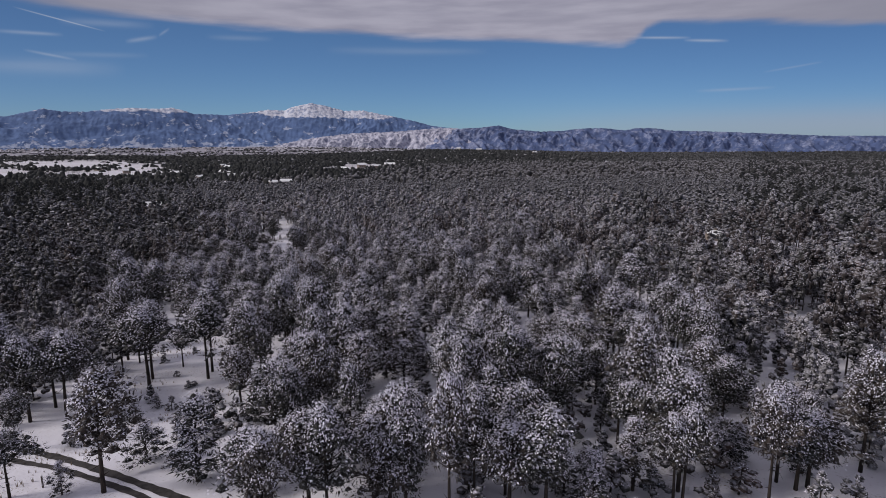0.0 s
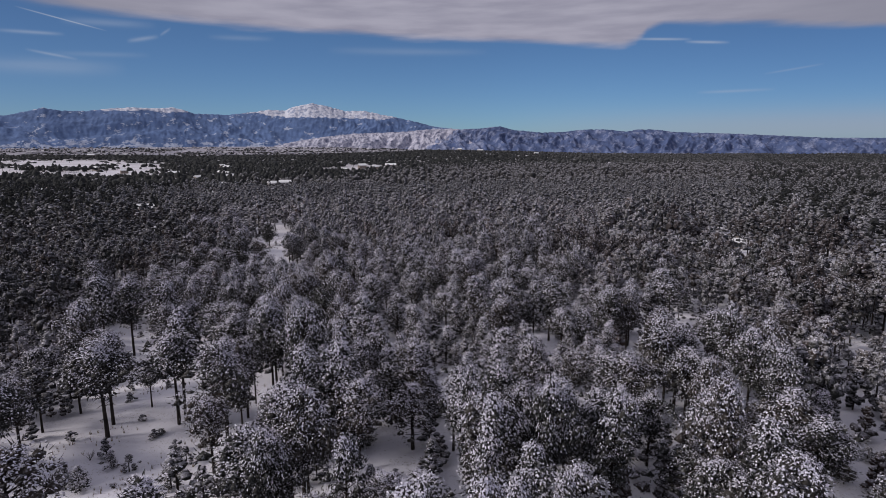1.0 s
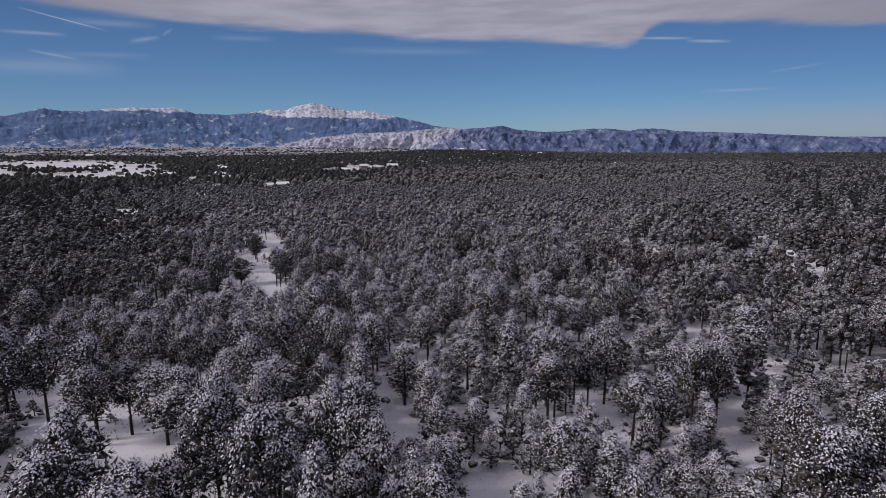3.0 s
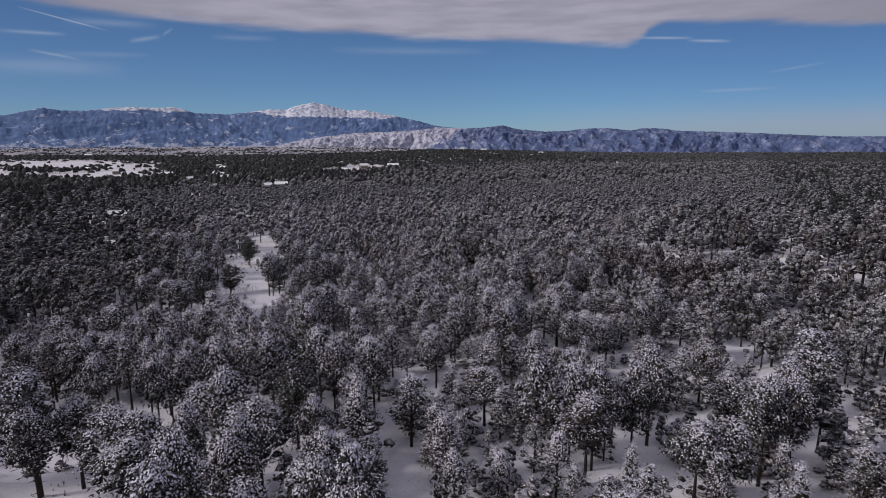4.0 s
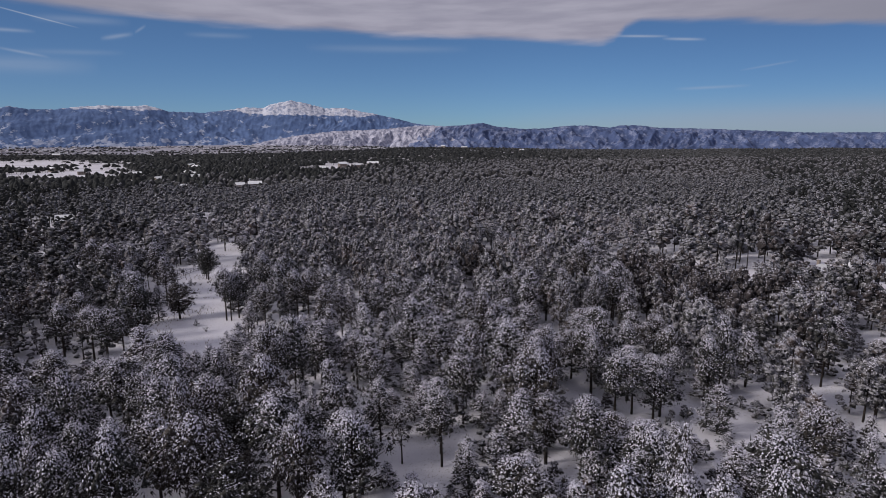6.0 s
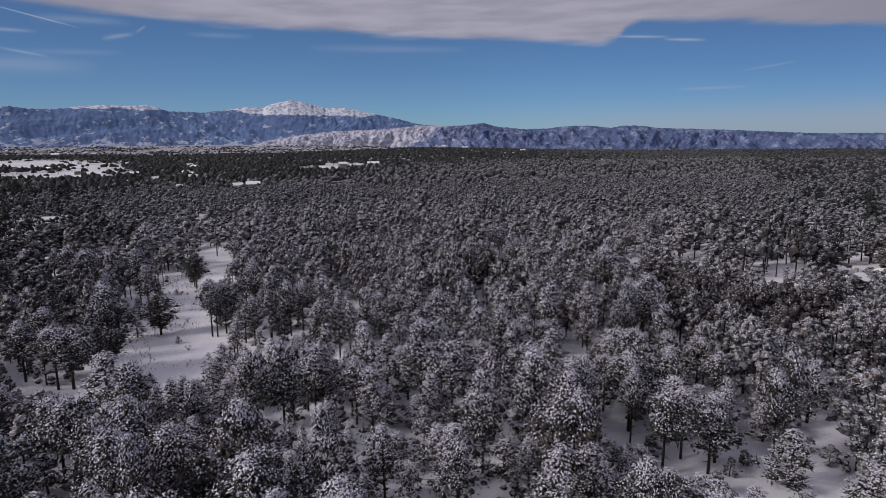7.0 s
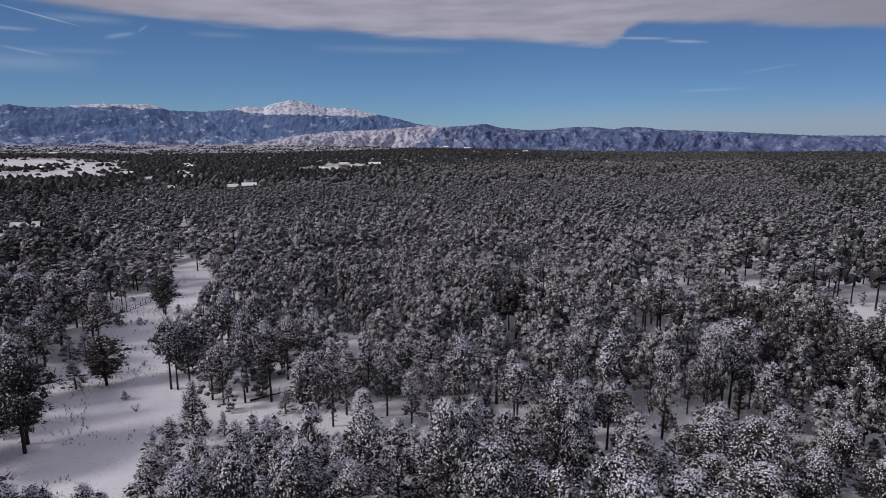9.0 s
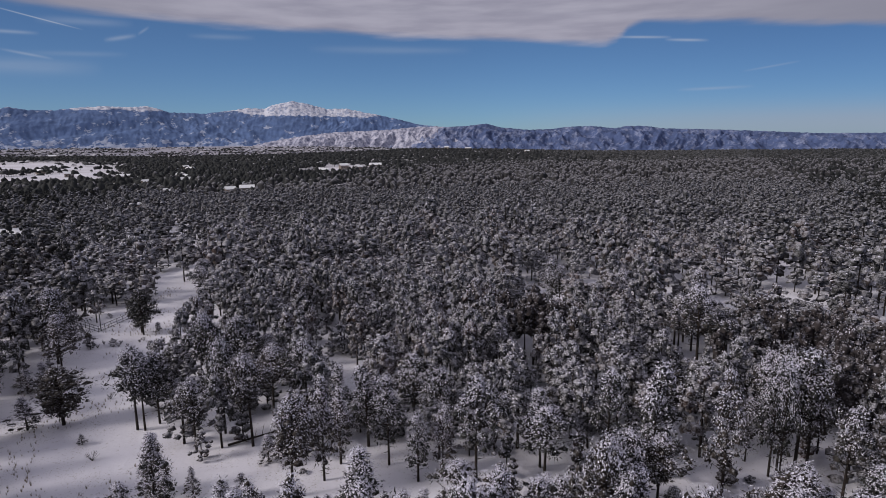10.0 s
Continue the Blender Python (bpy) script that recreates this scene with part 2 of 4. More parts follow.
GLASS = Mat("window_glass", 0.08, 0.5).done((0.02, 0.025, 0.03))
# blue distance haze is mixed into the base colours of all three ranges
HAZY_MTN = make_mountain("hazy_mountain", (0.094, 0.141, 0.265), (0.46, 0.50, 0.62), 0.8, 0.96, 1.06, 1.5, 270, 0.22, bump=0.25)
HAZY_FOOTHILL = make_mountain("hazy_snowy_foothill", (0.13, 0.14, 0.21), (0.55, 0.54, 0.63), 0.95, 0.40, 0.90, 3.0, bump=0.7)
HAZY_MESA = make_mountain("mesa_ridge", (0.066, 0.090, 0.178), (0.36, 0.39, 0.53), 0.65, 0.74, 1.16, 1.7, west=0.35)


# ---- mesh helpers ----
def soup(name, chunks, materials, parent=None, smooth=False):
    """One mesh from chunks of (vertices, triangles, material index)."""
    mesh = bpy.data.meshes.new(name)
    vs, fs, ms, at = [], [], [], 0
    for v, f, k in chunks:
        vs.append(v)
        fs.append(f + at)
        ms.append(np.full(len(f), k, np.int32))
        at += len(v)
    v, f, k = np.concatenate(vs), np.concatenate(fs), np.concatenate(ms)
    mesh.vertices.add(len(v))
    mesh.vertices.foreach_set("co", v.astype(np.float32).ravel())
    mesh.loops.add(len(f) * 3)
    mesh.loops.foreach_set("vertex_index", f.astype(np.int32).ravel())
    mesh.polygons.add(len(f))
    mesh.polygons.foreach_set("loop_start", np.arange(0, len(f) * 3, 3, dtype=np.int32))
    mesh.polygons.foreach_set("material_index", k)
    if smooth:
        mesh.polygons.foreach_set("use_smooth", np.ones(len(f), bool))
    for m in materials:
        mesh.materials.append(m)
    mesh.update()
    ob = new(name, mesh)
    ob.parent = parent
    return ob


def part(name, bm, material, parent=None, label=""):
    mesh = bpy.data.meshes.new(name)
    bm.to_mesh(mesh)
    bm.free()
    mesh.materials.append(material)
    ob = new(name, mesh)
    ob.parent = parent
    return tagged(ob, label)


def boxes(*rows):
    """A bmesh of boxes: centre, size, turn about z, bevelled."""
    bm = bmesh.new()
    for (x, y, z), (a, b, c), turn, bevel in rows:
        made = bmesh.ops.create_cube(bm, size=1, matrix=pose(x, y, z, 0, 0, turn) @ Matrix.Diagonal((a, b, c, 1)))
        if bevel:
            edges = list({e for v in made["verts"] for e in v.link_edges})
            bmesh.ops.bevel(bm, geom=edges, offset=bevel, segments=1, affect="EDGES")
    return bm


def rods(*rows):
    """A bmesh of tapered rods: from, to, radius at each end."""
    bm = bmesh.new()
    for a, b, r, s in rows:
        a, b = Vector(a), Vector(b)
        turn = (b - a).to_track_quat("Z", "Y").to_matrix().to_4x4()
        bmesh.ops.create_cone(bm, cap_ends=True, segments=8, radius1=r, radius2=s, depth=(b - a).length, matrix=Matrix.Translation((a + b) / 2) @ turn)
    return bm


# ---- the lie of the land ----
LAND_Y = [-600, 0, 60, 80, 112, 130, 190, 240, 350, 620, 1040, 1500, 2200, 3000, 4200, 5000]
LAND_Z = [14, 5, 1.7, 0.2, -3, -3.7, -5.4, -5.9, -7.5, -15, -18, -20, -17, -15, -22, -22]
_yy = np.arange(-600, 5001, 5.0)
_zz = np.interp(_yy, LAND_Y, LAND_Z)
for _ in range(3):
    _zz[2:-2] = (_zz[:-4] + _zz[1:-3] + _zz[2:-2] + _zz[3:-1] + _zz[4:]) / 5


def land(x, y):
    """Height of the ground: it falls away from the start, and towards the plain."""
    x, y = np.asarray(x, float), np.asarray(y, float)
    z = np.interp(y, _yy, _zz)
    z = z - 16 * np.clip((300 - x) / 900, 0, 1) * np.clip((y - 1400) / 1400, 0, 1) * np.clip((4200 - y) / 1300, 0, 1)
    z = z + 6 * np.exp(-((x - 430) / 420) ** 2 - ((y - 2700) / 350) ** 2) + 24 * np.clip((250 - x) / 500, 0, 1) * np.clip((y - 2900) / 1300, 0, 1)
    z = z - 15 * np.clip((x - 250) / 1100, 0, 1) * np.clip((y - 1100) / 1300, 0, 1)
    far = np.clip((y - 150) / 500, 0, 1)
    return z + 0.18 * np.sin(x * 0.21 + 1.3) * np.sin(y * 0.17) + far * 1.5 * np.sin(x * 0.011 + 2) * np.sin(y * 0.008 + 1)


def grid_axis(steps):
    out = [steps[0][0]]
    for end, step in steps[1:]:
        out += list(np.linspace(out[-1], end, max(2, int((end - out[-1]) / step)))[1:])
    return np.array(out)


gx = grid_axis([(-4900,), (-1000, 300), (-150, 40), (150, 2.0), (1000, 40), (4900, 300)])
gy = grid_axis([(-900,), (30, 60), (290, 2.0), (1200, 25), (4950, 120)])
GX, GY = np.meshgrid(gx, gy, indexing="ij")
idx = np.arange(GX.size).reshape(GX.shape)
quads = np.stack([idx[:-1, :-1], idx[1:, :-1], idx[1:, 1:], idx[:-1, 1:]], -1).reshape(-1, 4)
tris = np.concatenate([quads[:, [0, 1, 2]], quads[:, [0, 2, 3]]])
ground = soup("ground", [(np.stack([GX, GY, land(GX, GY)], -1).reshape(-1, 3), tris, 0)], [SNOW_GROUND], smooth=True)
tagged(ground, "snow-covered forest floor with dry grass showing through", "ground", kind="structure")


# ---- mountains ----
def ridge(name, label, crest, material, near, far, foot, rough, spur, freq):
    """A range on an arc about the path: crest in degrees (azimuth, elevation), from its foot to its back."""
    az = np.linspace(crest[0][0], crest[-1][0], int((crest[-1][0] - crest[0][0]) * 12))
    el = np.interp(az, [c[0] for c in crest], [c[1] for c in crest])
    rows = np.concatenate([np.linspace(0, 1, 50), [1.12, 1.3]])
    v = np.zeros((len(az), len(rows), 3))
    for i, (a, e) in enumerate(zip(az, el)):
        ca, sa = math.cos(radians(a)), math.sin(radians(a))
        wob = noise.fractal(Vector((a * 2.6, 3.1, 0)), 0.7, 2.0, 6) * rough
        for j, s in enumerate(rows):
            r = near + (far - near) * s
            bend = noise.noise(Vector((a * 0.12, s * 1.5, 3.3))) * 0.8
            p = Vector((a * freq + 1.6 * bend, s * 2.2 + 0.5 * bend, 7.7))
            n = noise.ridged_multi_fractal(p, 1.0, 2.1, 4, 1.0, 2.0) - 1.0
            top = 33 + far * math.tan(radians(e)) + wob * min(s, 1) ** 5
            rise = foot + (top - foot) * (min(s, 1) ** 1.25 if s <= 1 else 1 - (s - 1) * 1.5)
            fade = 4 * min(s, 1) * (1 - min(s, 1))
            small = noise.ridged_multi_fractal(Vector((a * freq * 3.3 + 2 * bend, s * 4.0 + bend, 1.9)), 0.9, 2.1, 3, 1.0, 2.0) - 1.0
            fine = noise.ridged_multi_fractal(Vector((a * 2.6 + 3 * bend, s * 5.0 - 0.6 * a, 4.4)), 0.9, 2.1, 3, 1.0, 2.0) - 1.0
            rise += 7.0 * min(s, 1) ** 0.5 * max(1.03 - s, 0) ** 0.3 * fine
            v[i, j] = (sa * r, 60 + ca * r, rise + spur * fade * n + 0.34 * spur * min(s, 1) ** 0.6 * max(1 - s, 0) ** 0.28 * small)
    k = np.arange(len(az) * len(rows)).reshape(len(az), len(rows))
    q = np.stack([k[:-1, :-1], k[1:, :-1], k[1:, 1:], k[:-1, 1:]], -1).reshape(-1, 4)
    ob = soup(name, [(v.reshape(-1, 3), np.concatenate([q[:, [0, 1, 2]], q[:, [0, 2, 3]]]), 0)], [material])
    return tagged(ob, label, "mountain", kind="structure")


FAR_CREST = [(-62, 1.2), (-45, 1.8), (-36, 1.7), (-31.1, 2.08), (-28.7, 2.76), (-27.4, 2.58), (-25.8, 2.58), (-23.7, 2.87), (-22, 3.01), (-20.3, 2.96), (-18.9, 3.1), (-18.1, 2.9),
             (-17.1, 2.58), (-14.2, 2.53), (-12.2, 2.8), (-10.7, 3.05), (-9.1, 3.02), (-8.3, 3.35), (-6.5, 3.75), (-4.9, 3.45), (-3.3, 3.03), (-1.6, 3.1), (-0.2, 2.83), (1.7, 2.46),
             (3.9, 2.0), (5.3, 1.6), (9, 1.2), (14, 0.6)]
HILL_CREST = [(-13, -0.7), (-9.8, -0.2), (-6.1, 0.45), (-2.8, 0.85), (1.7, 1.03), (5, 1.3), (7.3, 1.4), (9, 1.2), (12, 0.6), (15, 0.0)]
MESA_CREST = [(1.0, -0.8), (3.6, -0.3), (5.2, 0.3), (6.3, 0.8), (7.2, 1.1), (8, 1.3), (10.1, 1.4), (12.1, 1.62), (13.5, 1.25), (16.2, 1.01), (18.4, 1.05), (20, 1.26), (21.6, 1.3), (22.9, 1.24), (24.2, 1.07), (25.4, 1.27), (26.9, 1.25),
              (28.7, 1.0), (33.3, 0.85), (37.6, 0.62), (40.8, 0.45), (44.1, 0.43), (52, 0.4), (64, 0.2)]
ridge("mountain_range", "distant haze-blue mountain range with a snow-capped summit", FAR_CREST, HAZY_MTN, 4150, 4700, -45, 4, 30, 0.22)
ridge("foothill", "pale snow-covered foothills below the mountain range", HILL_CREST, HAZY_FOOTHILL, 3900, 4300, -45, 3, 34, 0.8)
ridge("mesa_ridge", "long dark haze-blue wooded ridge streaked with snow", MESA_CREST, HAZY_MESA, 3850, 4250, -45, 2, 46, 0.6)


# ---- pines ----
def unit(v):
    return v / np.maximum(np.linalg.norm(v, axis=-1, keepdims=True), 1e-6)


def tube(points, radii, sides):
    """Triangles of a tapered tube along points."""
    a = np.linspace(0, 2 * np.pi, sides, endpoint=False)
    ring = np.stack([np.cos(a), np.sin(a), 0 * a], -1)
    v = np.concatenate([np.asarray(p) + ring * r for p, r in zip(points, radii)])
    f = []
    for i in range(len(points) - 1):
        for j in range(sides):
            p, q = i * sides + j, i * sides + (j + 1) % sides
            f += [(p, q, q + sides), (p, q + sides, p + sides)]
    return v, np.array(f)


CORE = unit(np.array([(1, 0, -0.1), (0.3, 0.95, 0), (-0.8, 0.6, -0.1), (-0.8, -0.6, 0), (0.3, -0.95, -0.1), (0, 0, 1.0)]))
CORE_FACES = np.array([(i, (i + 1) % 5, 5) for i in range(5)] + [(0, 2, 1), (0, 3, 2), (0, 4, 3)])


def blob(sides, rings):
    """A clump of needles as a lumpy dome, open below: rings of (radius, height), and its top."""
    a = np.linspace(0, 2 * np.pi, sides, endpoint=False)
    v = [(r * math.cos(q + 0.5 * k), r * math.sin(q + 0.5 * k), z) for k, (r, z) in enumerate(rings) for q in a] + [(0, 0, rings[-1][1] + 0.24)]
    f = []
    for k in range(len(rings)):
        for j in range(sides):
            p, q = k * sides + j, k * sides + (j + 1) % sides
            f += [(p, q, q + sides), (p, q + sides, p + sides)] if k < len(rings) - 1 else [(p, q, len(v) - 1)]
    return np.array(v), np.array(f)


FINE_BLOB = blob(5, ((0.62, -0.5), (1.0, 0.0), (0.72, 0.5)))
ROUGH_BLOB = blob(4, ((0.9, -0.35), (0.85, 0.3)))


def pine(seed, height, bare, radius, clumps, bulk, dabs, dab, blades, snow, limb_wood=True, sides=7):
    """A pine: wood, needles and snow. bare: the share of trunk below the crown; clumps of needles of radius bulk sit at the
    ends of the limbs; dabs: snow-laden tufts on each clump, dab metres long; blades: tufts without snow."""
    g = np.random.default_rng(seed)
    lean = g.normal(0, 0.025, 2) * height
    hs = np.array([-0.6, 0.12 * height, 0.5 * height, 0.95 * height]) if sides > 4 else np.array([-0.6, 0.9 * height])
    axis = lambda z: np.stack([lean[0] * (z / height) ** 2, lean[1] * (z / height) ** 2, z], -1)
    rad = 0.017 * height * np.clip(1.15 - hs / height, 0.12, 2)
    wood = [tube(axis(hs), rad, sides)]
    z0 = bare * height
    share = ((np.arange(clumps) + g.uniform(0, 1, clumps)) / clumps) ** 0.9
    z = z0 + (height - z0 - 0.5 * bulk) * np.clip(share + g.normal(0, 0.035, clumps), 0, 1)
    lop = 1 + 0.22 * np.sin(share * g.uniform(3, 9) + g.uniform(0, 6))
    prof = (np.minimum(1, (share + 0.16) * 2.4) ** 0.7 * (1 - share ** 2.1) ** 0.6 + 0.04) * lop if bare > 0.2 else ((1 - share) ** 0.62 * (0.6 + 0.4 * np.minimum(1, share * 4)) + 0.05) * lop
    reach = np.maximum(radius * prof - 0.5 * bulk, 0.05) * g.uniform(0.3, 1.2, clumps) ** 0.65
    turn = np.arange(clumps) * 2.4 + g.normal(0, 0.6, clumps)
    reach = reach * (1 + 0.26 * np.sin(turn + g.uniform(0, 6)) + 0.16 * np.sin(2 * turn + 5 * share + g.uniform(0, 6)))
    tip = axis(z) + np.stack([np.cos(turn), np.sin(turn), g.uniform(-0.05, 0.3, clumps)], -1) * reach[:, None]
    root = axis(np.maximum(z - 0.25 * reach, 0.5))
    if limb_wood:
        for p, q in zip(root, tip):
            side = np.array([-(q - p)[1], (q - p)[0], 0])
            side = side / (np.linalg.norm(side) + 1e-6) * 0.06
            wood.append((np.array([p + side, p - side, p + [0, 0, 0.1], q]), np.array([(0, 1, 3), (1, 2, 3), (2, 0, 3)])))
        for k in range(7):
            zz, tt = g.uniform(0.3, 1.0) * z0, g.uniform(0, 6.3)
            p = axis(np.array(zz))
            q = p + np.array([math.cos(tt), math.sin(tt), g.uniform(-0.3, 0.2)]) * g.uniform(0.4, 1.3)
            wood.append((np.array([p + [0, 0, 0.06], p - [0, 0, 0.06], q]), np.array([(0, 1, 2)])))
    n = clumps
    s = bulk * g.uniform(0.7, 1.25, n) * (0.8 + 0.3 * (1 - share))
    flat = g.uniform(0.75, 1.05, n)
    bv, bf = (CORE, CORE_FACES) if limb_wood else FINE_BLOB if sides > 4 else ROUGH_BLOB
    m = len(bv)
    core = tip[:, None] + bv[None] * (s * (0.44 if limb_wood else 0.72))[:, None, None] * g.uniform(0.7, 1.25, (n, m, 1)) * np.stack([np.ones(n), np.ones(n), flat], -1)[:, None]
    cf = (np.arange(n) * m)[:, None, None] + bf[None]
    if not limb_wood:
        # each clump leans its own way, most of them outwards
        lean_x, lean_y = g.normal(0, 0.24, (2, n)) + 0.2 * np.stack([np.cos(turn), np.sin(turn)])
        rel = core - tip[:, None]
        up = rel[..., 2] * (0.95 + 0.3 * g.random(n))[:, None]
        core = tip[:, None] + np.stack([rel[..., 0] + up * lean_x[:, None], rel[..., 1] + up * lean_y[:, None], up - rel[..., 0] * lean_x[:, None] - rel[..., 1] * lean_y[:, None]], -1)
    # bare tufts: splayed out of the clump
    d = unit(g.normal(0, 1, (n, blades, 3)) + [0, 0, -0.1])
    e = unit(np.cross(d, g.normal(0, 1, (n, blades, 3))))
    w = s[:, None, None]
    c = tip[:, None] + d * w * [1, 1, 0.75] * 0.6
    thick = 0.06 if limb_wood else 0.11
    tri = np.stack([c - e * thick * w, c + e * thick * w, c + d * w * g.uniform(0.25, 0.46, (n, blades, 1)) + [0, 0, 0.05]], 2).reshape(-1, 3)
    nv = np.concatenate([core.reshape(-1, 3), tri])
    needles = (nv, np.concatenate([cf.reshape(-1, 3), n * m + np.arange(len(tri)).reshape(-1, 3)]))
    # snow on the tufts of the upper side: bent, longish pieces that point outwards
    who = np.repeat(np.arange(n), dabs)
    # snow thins out down the crown, partly to imitate its shaded underside
    low, top, steep = (0.02, 1.5, 1.2) if sides == 3 else (0.14, 1.1, 0.75)
    held = g.uniform(0.35, 1.65, n)
    who = who[g.random(len(who)) < snow * held[who] * np.clip(low + (top - low) * share[who] ** (steep if bare > 0.2 else 0.55), 0, 1.1)]
    q = len(who)
    d = unit(g.normal(0, 1, (q, 3)) * [1, 1, 0.8] + [0, 0, 0.8])
    d[:, 2] = np.abs(d[:, 2]) - 0.08
    c = tip[who] + d * (s[who] * g.uniform(0.72, 1.05, q))[:, None] * np.stack([np.ones(q), np.ones(q), flat[who] + 0.1], -1)
    face = unit(d * 0.7 + [0, 0, 0.6] + g.normal(0, 0.28, (q, 3)))
    away = np.stack([np.cos(turn), np.sin(turn), 0 * turn], -1)[who]
    o = away * 0.7 + d * 0.6 + g.normal(0, 0.45, (q, 3)) - [0, 0, 0.3]
    o = unit(o - face * (o * face).sum(-1, keepdims=True))
    e = np.cross(face, o)
    L, W = dab * g.uniform(0.65, 1.3, (q, 1)), dab * g.uniform(0.4, 0.8, (q, 1))
    bend = face * 0.16 * dab
    sv = np.stack([c - o * L * 0.45 - e * W * 0.6, c + o * L * 0.55 - bend, c - o * L * 0.35 + e * W * 0.6], 1).reshape(-1, 3)
    sf = np.arange(q * 3).reshape(-1, 3)
    wv, wf, at = [], [], 0
    for v, f in wood:
        wv.append(v)
        wf.append(f + at)
        at += len(v)
    return {"wood": (np.concatenate(wv), np.concatenate(wf)), "needles": needles, "snow": (sv, sf)}


def spread(shape, where, scale, wide, turn, k):
    """Copies of one chunk: places (n, 3), heights and widths of scale, turns about z."""
    v, f = shape
    c, s = np.cos(turn)[:, None], np.sin(turn)[:, None]
    x = (v[:, 0] * c - v[:, 1] * s) * wide[:, None] + where[:, 0:1]
    y = (v[:, 0] * s + v[:, 1] * c) * wide[:, None] + where[:, 1:2]
    z = v[:, 2] * scale[:, None] + where[:, 2:3]
    o = (np.arange(len(where)) * len(v))[:, None, None]
    return np.stack([x, y, z], -1).reshape(-1, 3), (f[None] + o).reshape(-1, 3), k


# clearings in the forest, cut so ground and roofs show from the camera: centre x, y and half sizes
VIEW_GLADES = [(116, 187, 5, 16), (131, 193, 5, 15), (-94, 250, 8, 8), (43, 240, 5, 11), (59, 250, 6, 7), (98, 230, 5, 9), (77, 229, 4, 9)]
VIEW_GLADES += [(-135, 327, 9, 26), (-299, 530, 9, 22), (-110, 600, 12, 26), (-161, 596, 7, 20), (-309, 880, 14, 34), (-249, 905, 12, 34), (-299, 1100, 12, 34), (-420, 975, 14, 30), (-230, 742, 9, 24)]
LANE = [(-50, 205), (-48, 212), (-47, 221), (-52, 229), (-54, 240), (-48, 247), (-50, 266), (-46, 280), (-33, 252), (-31, 226), (-29, 212), (-31, 203), (-31, 196), (-24, 189), (-24, 183), (-21, 172), (-24, 158), (-33, 154), (-43, 159), (-44, 178), (-48, 190)]
SAPLINGS = [(-21, 171), (-21, 179), (-15, 180), (-11, 176), (-12, 171)]
SPARSE = [(-58, 130), (-32, 118), (-22, 92), (-12, 86), (-11, 74), (-15, 65), (-20, 59), (-14, 55), (-11, 49), (-17, 50), (-15, 43), (-36, 43), (-44, 60), (-33, 62), (-36, 73), (-33, 76), (-44, 108)]
ROADSIDE = [(-64, 66), (-44, 61), (-36, 58), (-27, 54), (-16, 47), (-10, 36), (-30, 33), (-64, 50)]
FIELD = [(-640, 770), (-420, 800), (-290, 830), (-270, 930), (-372, 1060), (-430, 1180), (-519, 1481), (-813, 1812), (-1402, 2122), (-1700, 1500)]
YARD = [(-95, 900), (-20, 930), (60, 1150), (-41, 1330), (-110, 1150)]


def inside(x, y, poly):
    hit = np.zeros(len(x), bool)
    for (ax, ay), (bx, by) in zip(poly, poly[1:] + poly[:1]):
        if ay != by:
            hit ^= ((ay > y) != (by > y)) & (x < (bx - ax) * (y - ay) / (by - ay) + ax)
    return hit


def seed_ground(rng, x0, x1, y0, y1, step):
    """Jittered places, one to a cell."""
    xs, ys = np.meshgrid(np.arange(x0, x1, step), np.arange(y0, y1, step), indexing="ij")
    x = xs.ravel() + rng.uniform(-0.48, 0.48, xs.size) * step
    y = ys.ravel() + rng.uniform(-0.48, 0.48, xs.size) * step
    return x, y


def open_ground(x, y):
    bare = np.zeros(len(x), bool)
    for gx_, gy_, a, b in VIEW_GLADES:
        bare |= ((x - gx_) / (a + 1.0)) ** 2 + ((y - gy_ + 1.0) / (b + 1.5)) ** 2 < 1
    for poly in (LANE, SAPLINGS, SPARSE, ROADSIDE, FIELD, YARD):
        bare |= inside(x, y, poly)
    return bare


def in_view(x, y):
    d = y + 25
    return (x > -0.66 * d - 12) & (x < 1.04 * d + 12)


def reach_of(x, y):
    """How near the path comes to a place that lies ahead of it."""
    return np.hypot(x, np.maximum(48, y - 119))


rng = np.random.default_rng(11)
# single trees that stand out: x, y, height, crown radius
LONE = [(-24.2, 46.6, 11.6, 3.4), (-39.7, 63.1, 10.4, 3), (-30.6, 73.2, 11.1, 3.9), (-23.8, 75.8, 11.4, 3.4), (-16.3, 68.4, 12.2, 3.4), (-14, 81.7, 13.8, 2.8), (-15.9, 72.9, 8.3, 1.9), (-41.3, 106, 13.6, 3.2), (22.2, 41.3, 7, 2.8), (-34.5, 116.1, 10.8, 2.6), (-40.2, 128.2, 10.4, 2.3), (-42.5, 132.7, 8, 2.6), (-50.3, 114.4, 8.5, 2.9), (-33.5, 101.6, 10.3, 2.9), (-27.2, 114.7, 10.8, 2.2), (-20.1, 115, 13, 2.4), (-40.1, 124.7, 10.5, 2.3), (-46.4, 128.5, 9.5, 2.8), (-26.7, 117.5, 11, 1.9), (-12.3, 100.4, 10.2, 3), (-6.3, 116.7, 11.8, 2.4), (-6.5, 99.9, 10.8, 2.2), (5.5, 96.7, 9.7, 2.3), (54.1, 110.7, 12.2, 4.6)]
